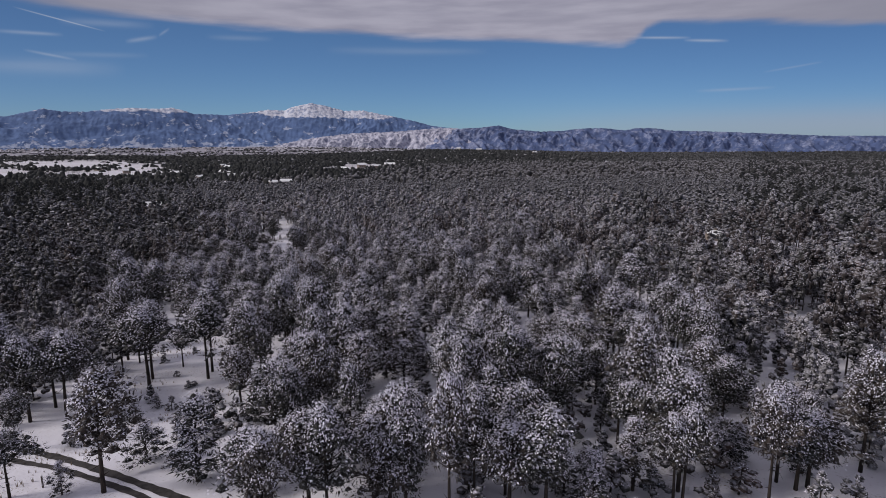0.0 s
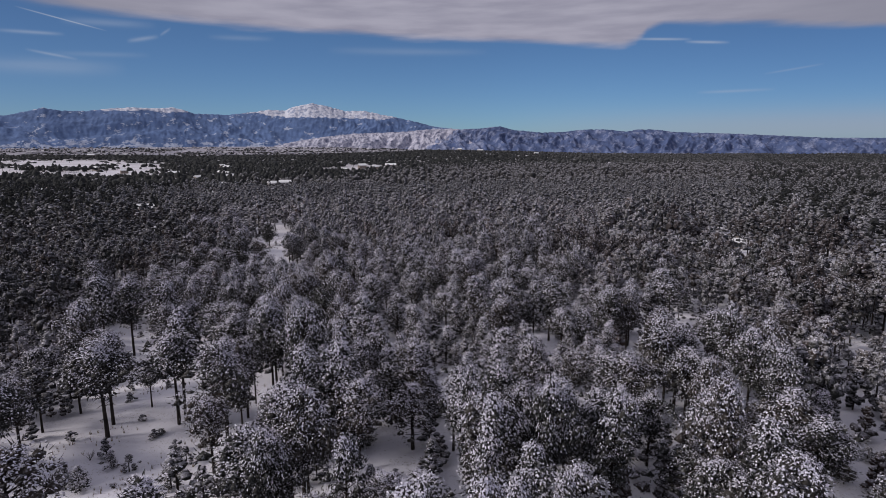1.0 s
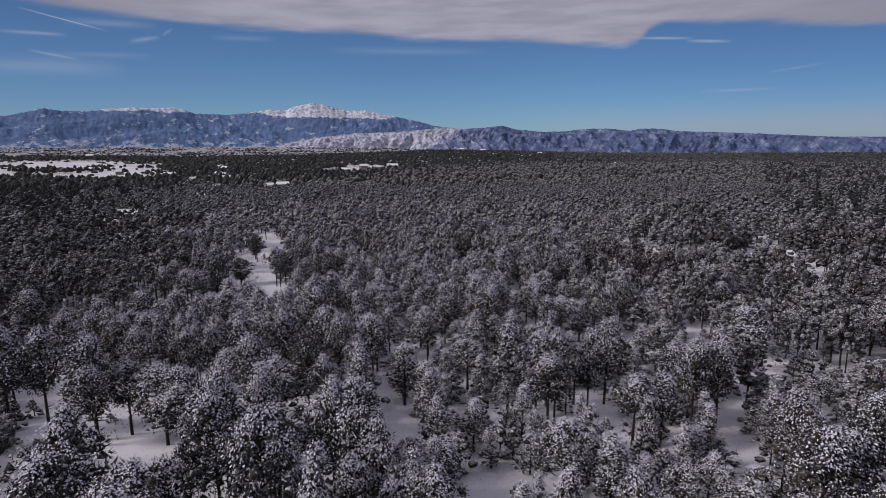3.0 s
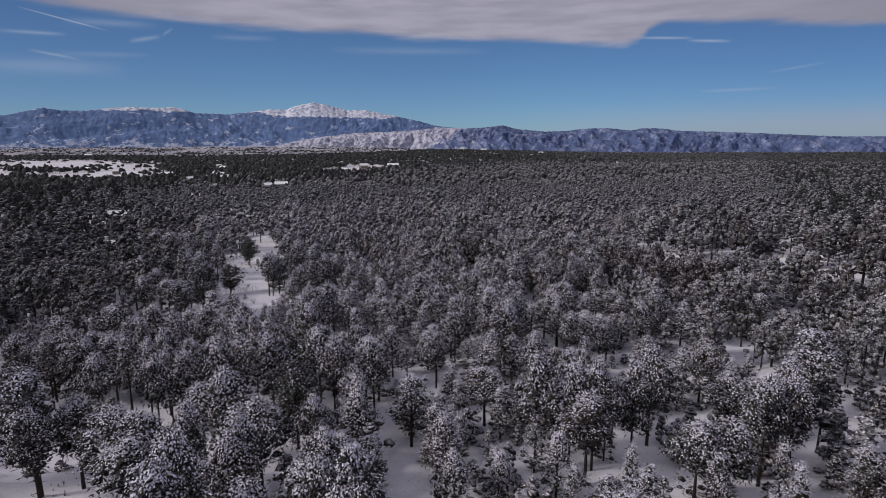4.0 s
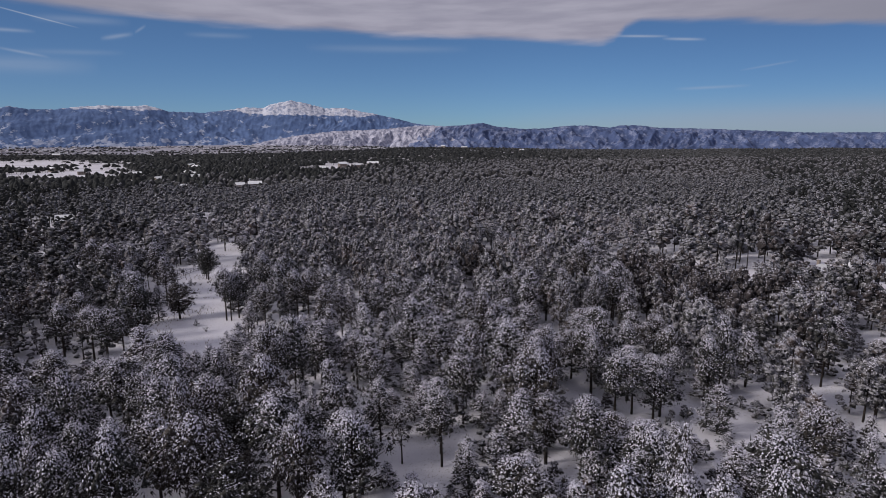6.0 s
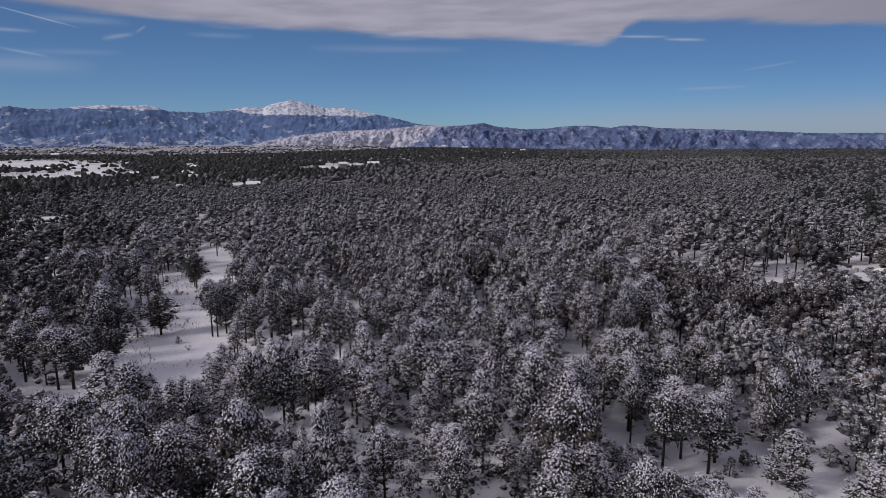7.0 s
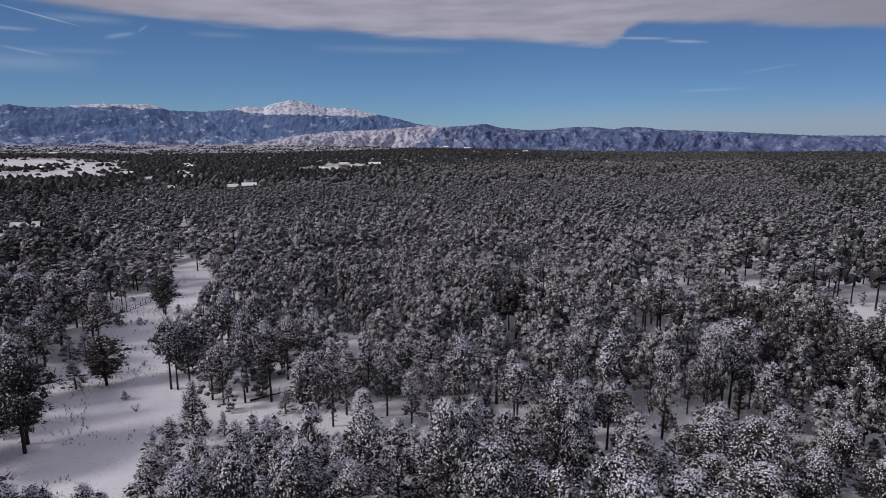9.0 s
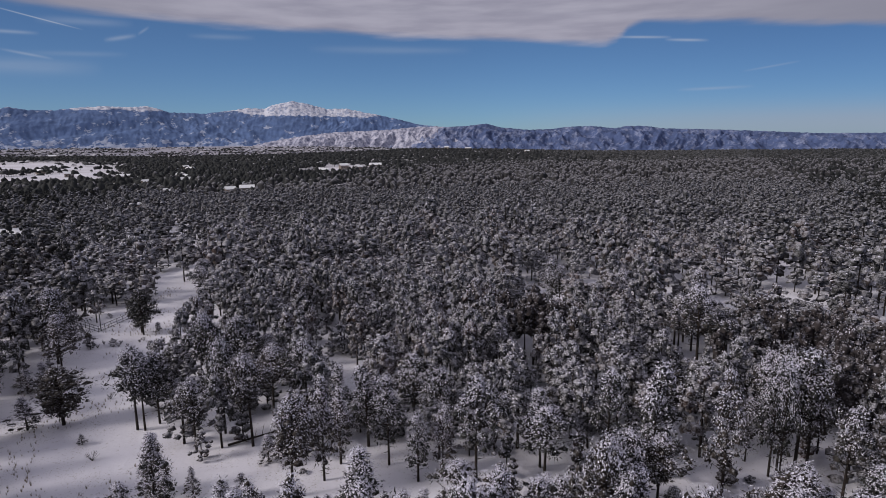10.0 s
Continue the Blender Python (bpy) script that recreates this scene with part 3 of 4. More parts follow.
LONE += [(7.4, 127.1, 8.9, 2.2), (53.5, 141.3, 8.4, 2.9), (34.7, 132.8, 9, 2.6), (72.4, 146.5, 8, 3), (51.3, 196.2, 13.8, 3.7), (29, 168.9, 13.2, 3.5), (34.5, 164.9, 13.4, 2.5), (41.6, 167.5, 12.9, 2), (43, 168.1, 12, 2), (45.5, 168.5, 13.5, 3), (47.3, 168.9, 12.8, 2.4), (25.6, 171.8, 11.7, 2.5), (11, 171.1, 11.8, 2.8), (17.9, 169.7, 8.8, 2.9), (39.6, 231.1, 11.8, 2.7), (50.4, 221.5, 10.5, 3.8), (-28.5, 138, 11, 3), (-24.5, 134, 10.5, 2.8), (-31.5, 141.5, 10, 2.8), (-25.5, 101, 10.5, 3.3), (-31, 104.5, 10, 3), (-36.5, 64.5, 10.5, 3.2), (-42.5, 66, 9.5, 3), (-46, 207, 10.5, 2.7)]
LONE += [(-51, 171, 9.5, 3), (-46.5, 184, 9.5, 2.8), (-49.5, 195, 10, 2.8), (-50, 177, 10, 3), (-28.6, 188.6, 11, 2.6), (-26.4, 189.9, 9.8, 2.4), (-27.6, 188.3, 10.1, 2.2), (-42.5, 167, 9.3, 3.4), (-36.5, 250.2, 8.5, 2.9), (-29, 81.4, 6.2, 1.8), (-43.2, 84.5, 8, 2.6), (-65.1, 144.8, 10.7, 3.5), (-45.3, 105.4, 14.2, 3.4), (-14.3, 85.6, 14.2, 2.9), (-16.2, 76.9, 10.1, 2.5), (-24.1, 78.8, 13.8, 3.1), (-31.5, 76.6, 11.5, 3.2), (-16.3, 81.7, 11.5, 1.5), (5.4, 101.5, 8.7, 2.5), (51.1, 110.5, 9.4, 2), (55.2, 97.8, 5.8, 2.5), (83.8, 120.7, 10.2, 2.8), (82.8, 122.9, 8.7, 2.2), (34.9, 140.1, 7.7, 3.5)]
LONE += [(-34.3, 103.2, 13.7, 3.4), (-43.3, 126.9, 11.5, 2.5), (-45.5, 126.2, 11, 1.9), (-29.4, 118.2, 11.8, 2), (-24.7, 120.2, 11.1, 1.9), (-1.6, 117.6, 11.3, 2.6), (-34.6, 113.3, 5, 1.7), (8.1, 104.4, 6.3, 1.5), (7, 106.5, 6.2, 1.5), (77, 152.4, 9, 2.9), (-41.3, 170.4, 8.2, 2.6), (-30.1, 132.6, 7.2, 2.3), (-22.5, 120.8, 10.9, 2.5), (-6.8, 118.9, 11.2, 2.4), (7.7, 129.9, 9.2, 2.8), (3.2, 128.4, 6.5, 1.5), (21.7, 133.1, 6.3, 1.6), (-44.6, 167.1, 9.7, 3), (-39.3, 172.2, 14.2, 3.3), (-9.9, 145.7, 12.7, 2.7), (-13.1, 144, 12.3, 2.3), (0.2, 141.8, 10.8, 2.6), (29.8, 140.3, 9.4, 1.8), (33.6, 136.1, 8.4, 2.5)]
LONE += [(36.7, 134.7, 8.4, 2.8), (55.1, 203.9, 14.1, 2.8), (49.1, 175.2, 11, 2.9), (47.9, 176.8, 10.2, 2.5), (44.9, 161.8, 10.4, 2.3), (-19.8, 182.2, 9.1, 2.3), (-13.5, 182.3, 11.6, 2.7), (-4.7, 174, 11.8, 2.1), (2.2, 176.2, 10.7, 2.2), (-36.8, 252.1, 9.9, 2.9), (-50.3, 214.3, 12.9, 3.3), (41.1, 170.5, 7.5, 1.5), (47.3, 172.4, 11.6, 2.1), (45.4, 173.5, 10.7, 1.9), (50.1, 170.7, 10.7, 1.7), (35.8, 157, 8.4, 2.5), (18.4, 172.7, 9.3, 2.3), (41.6, 237.3, 7.6, 2.5), (-3.6, 185.2, 8.6, 2.5), (40.8, 165.1, 13.9, 1.5), (41.3, 231.3, 10, 2.7)]
LONE += [(-17.5, 186.2, 12.3, 2.4), (-7.6, 171.4, 11, 2.8), (-7.9, 189.7, 10.6, 2.8), (-22.1, 197, 12.7, 2.8), (-17.8, 197.7, 11.8, 2.8), (-14, 199, 8.7, 2.5), (-59.7, 212.9, 13.5, 3.6), (-56.2, 215.4, 12.9, 2.9), (-65.3, 216.3, 13.5, 3.1), (-51.6, 200.7, 10.4, 2.7), (-36.4, 132.3, 11.1, 3), (-33.7, 122.5, 10.9, 2.5), (-28.5, 121.6, 12, 2.5), (-17, 130.3, 10.6, 3), (-18.6, 120.3, 11.5, 2.8), (-10.4, 129.3, 13.3, 3), (-45.8, 145.8, 9.8, 3.1), (-38.9, 144.7, 9.8, 3.5), (-26.2, 146.6, 11, 3.2), (-18.2, 75.1, 10.9, 3.2), (-39.3, 87.3, 13.4, 3.2), (-12.4, 89.8, 11.6, 2.4), (-2.3, 75, 10.1, 2.2)]
LONE += [(-32, 46.7, 6.3, 2.1), (-42.4, 64.2, 12.4, 2.9), (-39.2, 67.3, 10.2, 2.8), (-38.4, 71, 8.5, 2.5), (-36.9, 56, 6.8, 1.7)]
LONE += [(5.1, 172.4, 7.7, 2.1), (7.8, 173.3, 7.8, 2)]
LONE += [(-0, 180.5, 10.2, 2.8), (5.7, 183.7, 9.8, 2.9), (-12.3, 190.3, 9.9, 2.9), (8.7, 180, 9.4, 2.6), (-3.1, 177.1, 9.1, 2.3), (-37, 125.9, 10.7, 2.7), (-47.3, 132.9, 11.4, 2.9), (-20.7, 127.8, 12, 3), (-50.3, 127.4, 10.7, 2.7)]
YOUNG = [(-22.8, 52.2, 4.5, 2.5), (-16.6, 47.9, 8.5, 3.4), (-42.6, 191.1, 4.6, 1.9), (-30.8, 151.2, 10.5, 3.4), (-21.4, 173.7, 6.8, 1.9), (-33.8, 185.8, 1.5, 0.6), (-17.5, 172.8, 3.3, 1), (-40.2, 230.3, 1.9, 0.9), (-38.3, 243.8, 1.9, 0.8), (-28, 62, 2.6, 1.1), (-19.5, 61, 3, 1.2), (-27, 66, 2, 0.8), (-13.5, 60, 5, 1.9), (-12.5, 172, 2.6, 1.1), (-11, 178, 3.6, 1.4), (-45, 222, 1.6, 0.7), (-34.5, 44.5, 6, 2.2), (-27.6, 46.5, 3.4, 1.1), (-7.3, 80.6, 8.6, 1.4), (25.8, 70.4, 8.7, 3), (-19.4, 101.2, 8.1, 3.1), (51.8, 119.8, 6, 1.6), (-20.7, 161.2, 6.2, 1.7)]
YOUNG += [(-46.1, 202.4, 4.9, 1.7), (-48.8, 202.8, 3.9, 1.9), (1, 72.7, 10.3, 2.4), (9.6, 72.5, 8.7, 2.2), (13.5, 72.8, 9.4, 2.5)]
YOUNG += [(-12.6, 158.5, 9.2, 1.9), (-10.2, 158.6, 9.4, 1.9), (-7.9, 157.3, 9.1, 1.9), (-5.5, 157.3, 10.6, 2.1), (-2.7, 156.2, 7.9, 1.7), (-0.3, 156.2, 10.5, 2.2), (2.4, 155.5, 9.6, 1.9), (5.1, 155.6, 8.3, 1.9), (-18.9, 158.8, 6.2, 1.6), (-16.9, 159.1, 7.8, 1.9), (-20.9, 158.6, 6.5, 1.9)]
YOUNG += [(-20.1, 170.1, 8.7, 1.7), (-21.5, 166.5, 6.1, 1.6), (-23.4, 166.7, 4.6, 1.1), (-12.4, 163.9, 7.2, 1.9), (-9.7, 163.5, 7.2, 1.7), (-1, 163.7, 9.4, 2.5), (-6.4, 162.9, 5.1, 2.2), (-3.7, 162.3, 3.9, 1.6), (4.4, 162, 5.7, 1.4)]
DARK = [(-38.7, 191.8, 8, 3.5), (-10.3, 110.4, 9.9, 3), (-42.2, 228.4, 9.2, 2.8), (-40.1, 174.3, 11.1, 3.3), (-13.8, 128, 9.5, 2.6), (14, 152, 8.5, 2.7), (36, 178, 9, 2.8), (-11.3, 114.9, 9.8, 3.3), (-43.1, 230, 8.1, 2.4)]
DARK += [(-12.1, 119.4, 8.5, 2.8)]
# lines of sight kept open towards the camera: where the ground shows, the heading and the length; only low growth
# stands in them
SIGHTLINES = [(-63, 144, 28, 36), (-56, 169, 29, 32), (-51, 119, 29, 29), (-50, 171, 25, 32), (-48, 205, 23, 35), (-47, 116, 27, 28), (-47, 166, 31, 25), (-46, 244, 11, 64), (-44, 119, 21, 35), (-44, 240, 12, 56), (-42, 111, 34, 21), (-41, 163, 29, 24), (-40, 160, 23, 28), (-37, 58, 32, 23), (-37, 113, 30, 21), (-36, 156, 19, 31), (-32, 79, 31, 19), (-32, 119, 19, 27), (-32, 186, 11, 43), (-31, 177, 16, 31), (-28, 81, 27, 19), (-28, 131, 24, 20), (-26, 70, 20, 24), (-25, 56, 24, 20)]
SIGHTLINES += [(-25, 125, 23, 18), (-23, 84, 16, 27), (-19, 178, 12, 25), (-18, 171, 16, 19), (-17, 83, 12, 26), (-16, 53, 17, 18), (-16, 173, 14, 19), (-15, 80, 15, 17), (-12, 150, 11, 17), (-11, 111, 7, 24), (-11, 178, 11, 17), (-10, 175, 7, 24), (-8, 111, 8, 18), (-8, 172, 9, 15), (-7, 177, 6, 20), (-6, 127, 6, 17), (-4, 172, 3, 18), (-4, 205, 2, 27), (-3, 176, 4, 16), (-1, 196, 1, 22), (1, 63, -1, 20), (1, 130, 0, 22), (2, 105, -1, 22), (2, 146, -3, 16)]
SIGHTLINES += [(2, 172, -2, 15), (3, 99, -2, 21), (4, 126, -4, 17), (5, 168, -5, 17), (5, 179, -4, 20), (7, 124, -5, 21), (8, 85, -7, 18), (9, 105, -9, 16), (10, 81, -10, 17), (20, 171, -21, 16), (21, 49, -23, 18), (21, 74, -23, 16), (22, 42, -26, 16), (23, 55, -22, 19), (23, 99, -24, 16), (24, 73, -26, 16), (27, 143, -20, 23), (28, 99, -29, 17), (29, 139, -31, 17), (32, 165, -23, 23), (32, 166, -34, 16), (36, 136, -22, 26), (36, 170, -24, 25), (36, 176, -32, 19)]
SIGHTLINES += [(37, 113, -30, 21), (38, 108, -33, 20), (38, 130, -25, 25), (38, 181, -27, 23), (39, 88, -31, 22), (40, 51, -37, 21), (40, 168, -39, 18), (41, 114, -41, 18), (42, 136, -43, 18), (42, 173, -33, 22), (43, 246, -17, 40), (44, 128, -36, 21), (44, 167, -42, 18), (44, 240, -20, 36), (44, 248, -15, 45), (51, 61, -39, 26), (52, 137, -48, 21), (52, 137, -36, 25), (53, 94, -37, 25), (53, 200, -33, 27), (54, 119, -46, 22), (54, 177, -38, 25), (55, 121, -37, 25), (57, 104, -36, 27)]
SIGHTLINES += [(57, 255, -21, 43), (58, 130, -43, 24), (59, 113, -34, 29), (59, 124, -46, 24), (59, 127, -37, 27), (60, 110, -45, 24), (61, 137, -41, 26), (64, 118, -28, 38), (70, 127, -34, 33), (72, 121, -30, 39), (72, 242, -28, 42), (77, 235, -28, 45), (78, 92, -40, 36), (79, 154, -37, 35), (81, 118, -41, 34), (88, 101, -40, 39), (88, 156, -39, 38), (91, 160, -44, 36), (98, 236, -34, 48), (101, 213, -47, 39), (104, 209, -41, 44), (107, 210, -46, 41), (132, 217, -42, 54), (134, 220, -46, 52)]
SIGHTLINES += [(136, 223, -38, 57)]
SIGHTLINES += [(-52, 235, 20, 42), (-51, 238, 19, 43), (-55, 246, 19, 45), (-52, 232, 23, 37), (-50, 237, 21, 38), (-55, 246, 21, 41), (-50, 234, 24, 35), (-56, 236, 26, 36), (-53, 246, 23, 38)]


sx, sy = seed_ground(rng, -260, 430, 38, 420, 4.1)
clump = np.array([noise.noise(Vector((a * 0.05, b * 0.05, 1.7))) for a, b in zip(sx, sy)])
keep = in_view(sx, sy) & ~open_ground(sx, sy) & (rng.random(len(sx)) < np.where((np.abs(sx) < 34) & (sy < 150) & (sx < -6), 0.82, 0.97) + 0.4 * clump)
for ax, ay, h, r in LONE + YOUNG + DARK:
    keep &= np.hypot(sx - ax, sy - ay) > r * 0.75 + 0.8
sx, sy, clump = sx[keep], sy[keep], clump[keep]
near = reach_of(sx, sy)
# younger, denser growth along a band through the middle of the forest
young_share = np.clip(0.28 + 1.1 * np.array([noise.noise(Vector((a * 0.028 + 4, b * 0.022, 5.2))) for a, b in zip(sx, sy)]), 0.05, 0.85)
is_young = rng.random(len(sx)) < young_share
height = np.where(is_young, rng.uniform(4.5, 8.0, len(sx)), rng.uniform(7.6, 13.2, len(sx))) * (1 + 0.25 * clump)
wide = np.where(is_young, rng.uniform(1.7, 2.8, len(sx)), rng.uniform(2.1, 3.3, len(sx)))
turns = rng.uniform(0, 6.28, len(sx))
# low regrowth beside the lane, its heights fitted to the camera's view of the lane
beside = (sx > -37) & (sx < -9) & (sy > 136) & (sy < 173)
is_young |= beside
height = np.where(beside, np.where(sy > 153, rng.uniform(4.6, 6.6, len(sx)), rng.uniform(6.8, 9.2, len(sx))), height)
wide = np.where(beside, rng.uniform(1.9, 2.7, len(sx)), wide)
# tall old trees on bare trunks, with little growing under them
stand = (sx > -34) & (sx < -2) & (sy > 94) & (sy < 131)
is_young &= ~stand
height = np.where(stand, rng.uniform(10, 13, len(sx)), height)
# the farther stands are older: fewer and wider crowns
farther = near > 118
wide = np.where(farther, wide * 1.32, wide)
emergent = farther & (rng.random(len(sx)) < 0.14)
height = np.where(farther, height * (1 + 0.35 * clump) * rng.uniform(0.8, 1.15, len(sx)), height) * np.where(emergent, 1.25, 1.0)
thin = np.where(stand, rng.random(len(sx)) < 0.72, (rng.random(len(sx)) < 0.56) | ~farther)
sx, sy, clump, near, is_young, height, wide, turns = (q[thin] for q in (sx, sy, clump, near, is_young, height, wide, turns))
# what stands in a line of sight to the camera is kept low
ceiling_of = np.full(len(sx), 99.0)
for ax, ay, heading, length in SIGHTLINES:
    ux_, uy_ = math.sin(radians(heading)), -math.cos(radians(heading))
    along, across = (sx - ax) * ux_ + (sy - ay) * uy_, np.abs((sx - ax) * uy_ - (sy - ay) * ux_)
    in_sightline = (along > -2.2) & (along < 1.4 * length) & (across < 0.62 * wide + 0.45)
    ceiling_of = np.where(in_sightline, np.minimum(ceiling_of, 10 * along / length), ceiling_of)
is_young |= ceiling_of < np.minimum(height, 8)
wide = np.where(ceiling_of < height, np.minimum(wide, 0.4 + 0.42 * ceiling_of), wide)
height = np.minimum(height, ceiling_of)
tall = height > 1.4
sx, sy, clump, near, is_young, height, wide, turns = (q[tall] for q in (sx, sy, clump, near, is_young, height, wide, turns))
single = (sx > -32) & (sx < 48) & (sy < 172) & (near < 66)


def pine_thing(seed, young, bare=False, thin_snow=False):
    """One pine as a thing: trunk, crown and the snow that lies on it; ten metres high, three in radius."""
    if bare:
        p = pine(seed, 10, 0.22, 3, 92, 1.2, 16, 0.19, 22, 0.25)
    elif young:
        p = pine(seed, 10, 0.07, 3, 58, 1.05, 40, 0.178, 19, 1.0)
    else:
        p = pine(seed, 10, (0.36 + 0.055 * (seed % 4)) if thin_snow else 0.2 + 0.07 * (seed % 4), 3, 80 if thin_snow else 60, 1.1 if thin_snow else 1.0, 40, 0.18, 19, 0.72 if thin_snow else 1.0)
    tree = new("young_pine" if young else "pine_tree")
    soup("trunk", [(*p["wood"], 0)], [BARK], tree)
    crown = soup("crown", [(*p["needles"], 0)], [NEEDLES], tree)
    tagged(soup("snow", [(*p["snow"], 0)], [SNOW_LOAD], crown), "clumps of white snow", kind="stuff")
    if bare:
        return tagged(tree, "dense dark green pine with hardly any snow", "tree", "dark pines")
    if thin_snow:
        return tagged(tree, "tall dark pine on a bare black trunk with thin snow", "tree", "pine trees")
    if young:
        return tagged(tree, "bushy young pine dusted with snow down to the ground", "tree", "young pines")
    return tagged(tree, "tall dark pine with a bare trunk and snow-dusted crown", "tree", "pine trees")


def plant(kinds, i, x, y, h, r, turn):
    z = float(land(x, y))
    m = pose(x, y, z, 0, 0, math.degrees(turn)) @ Matrix.Diagonal((r / 3, r / 3, h / 10, 1))
    if i < len(kinds):
        kinds[i].matrix_basis = m
        return kinds[i]
    src = kinds[i % len(kinds)]
    ob = copy_thing(src, Matrix.Identity(4))
    ob.matrix_basis = m
    return ob


old_kinds = [pine_thing(100 + i, False) for i in range(9)]
young_kinds = [pine_thing(200 + i, True) for i in range(6)]
dim_kinds = [pine_thing(280 + i, False, False, True) for i in range(6)]
n_old = n_young = n_dim = 0
dark_kinds = [pine_thing(260 + i, False, True) for i in range(3)]
for i, (ax, ay, h, r) in enumerate(DARK):
    plant(dark_kinds, i, ax, ay, h, r, i * 2.1)
for i, (ax, ay, h, r) in enumerate(LONE):
    if ax < -5:
        plant(dim_kinds, n_dim, ax, ay, h, r, i * 1.7)
        n_dim += 1
    else:
        plant(old_kinds, n_old, ax, ay, h, r, i * 1.7)
        n_old += 1
for ax, ay, h, r in YOUNG:
    plant(young_kinds, n_young, ax, ay, h, r * (1.35 if 148 < ay < 170 else 1.1), n_young * 1.7)
    n_young += 1
for ax, ay, h, r, turn, y_ in zip(sx[single], sy[single], height[single], wide[single], turns[single], is_young[single]):
    if y_:
        plant(young_kinds, n_young, ax, ay, h, r, turn)
        n_young += 1
    # thin-snow trees on the right also stand in for lens vignetting
    elif ax + 0.06 * ay + 5 * math.sin(turn) < -1 or ax > 16 + 9 * math.sin(3 * turn):
        plant(dim_kinds, n_dim, ax, ay, h, r, turn)
        n_dim += 1
    else:
        plant(old_kinds, n_old, ax, ay, h, r, turn)
        n_old += 1

# the rest of the forest, joined: nearer trees with more tufts
B_OLD = [pine(300 + i, 10, 0.36, 3, 35, 1.02, 6, 0.25, 5, 0.75 + 0.2 * (i % 4), False, 4) for i in range(8)]
B_FINE = [pine(290 + i, 10, 0.30, 3, 42, 0.95, 13, 0.21, 11, 0.75 + 0.15 * (i % 3), False, 4) for i in range(6)]
B_FINE_DIM = [pine(296 + i, 10, 0.34, 3, 42, 0.97, 9, 0.21, 11, 0.55, False, 4) for i in range(5)]
B_YOUNG = [pine(330 + i, 10, 0.06, 3, 29, 1.08, 8, 0.26, 6, 0.95 + 0.15 * (i % 3), False, 4) for i in range(6)]
B_DARK = [pine(315 + i, 10, 0.36, 3, 35, 1.02, 4, 0.25, 5, 0.6, False, 4) for i in range(6)]
B_LOW = [pine(345 + i, 10, 0.03, 3, 11, 1.3, 5, 0.36, 3, 0.9, False, 3) for i in range(6)]
B_BUSH = [pine(355 + i, 10, 0.03, 3, 22, 1.1, 11, 0.32, 8, 0.9, False, 5) for i in range(5)]
B_FAR = [pine(360 + i, 10, 0.28, 3, 24, 1.16, 4, 0.32, 2, 0.6 + 0.22 * (i % 4), False, 3) for i in range(12)]
B_DIM = [pine(375 + i, 10, 0.28, 3, 23, 1.18, 2, 0.32, 2, 0.4, False, 3) for i in range(8)]
C_FAR = [pine(390 + i, 10, 0.22, 3, 11, 1.45, 1, 0.42, 0, 0.4, False, 3) for i in range(12)]
C_DIM = [pine(410 + i, 10, 0.22, 3, 10, 1.45, 1, 0.42, 0, 0.1, False, 3) for i in range(8)]


# stands of rust-brown trees that hold little snow, and the darker west side
RUSTY = [(68, 178, 19, 24), (9, 61, 6, 7), (47, 122, 8, 9), (95, 150, 12, 14), (-22, 205, 5, 7), (30, 205, 8, 10), (-60, 150, 9, 12)]
rusty = np.zeros(len(sx), bool)
for ax, ay, a, b in RUSTY:
    rusty |= ((sx - ax) / a) ** 2 + ((sy - ay) / b) ** 2 < 1
# brown share rises to the right, partly in place of lens vignetting
rusty |= rng.random(len(sx)) < np.clip((sx / (sy + 25) - 0.36) * 1.5, 0, 0.6)
rusty &= rng.random(len(sx)) < 0.75
darkened = (sx + 0.42 * sy + rng.normal(0, 12, len(sx)) < 34) & ~is_young
# crowns darkened on the right as well, in place of lens vignetting
darkened |= (rng.random(len(sx)) < np.clip((sx / (sy + 25) - 0.26) * 1.7, 0, 0.65)) & ~is_young


def joined(shapes, x, y, h, r, turn, which, needle_index=1):
    out = []
    where = np.stack([x, y, land(x, y)], -1)
    for i, shape in enumerate(shapes):
        s = which % len(shapes) == i
        if s.any():
            for key, k in (("wood", 0), ("needles", needle_index), ("snow", 2)):
                out.append(spread(shape[key], where[s], h[s] / 10, r[s] / 3, turn[s], k))
    return out


which = rng.integers(0, 1000, len(sx))
tier_b = ~single & (near < 125)
tier_m = ~single & ~tier_b & (near < 205)
tier_c = ~single & ~tier_b & ~tier_m
chunks = []
near_fine = tier_b & ~is_young & (near < 98)
near_old = tier_b & ~is_young & ~near_fine
for shapes, sel, k in ((B_FINE, near_fine & ~rusty & ~darkened, 1), (B_FINE_DIM, near_fine & ~rusty & darkened, 4), (B_FINE_DIM, near_fine & rusty, 3), (B_OLD, near_old & ~rusty & ~darkened, 1), (B_DARK, near_old & ~rusty & darkened, 4), (B_DARK, near_old & rusty, 3), (B_YOUNG, tier_b & is_young, 1),
                       (B_FAR, tier_m & ~darkened & ~rusty, 1), (B_DIM, tier_m & darkened & ~rusty, 4), (B_DIM, tier_m & rusty, 3)):
    chunks += joined(shapes, sx[sel], sy[sel], height[sel], wide[sel], turns[sel], which[sel], k)
# low young growth between them
ux, uy = seed_ground(rng, -120, 170, 36, 300, 3.9)
gap = np.full(len(ux), 9.0)
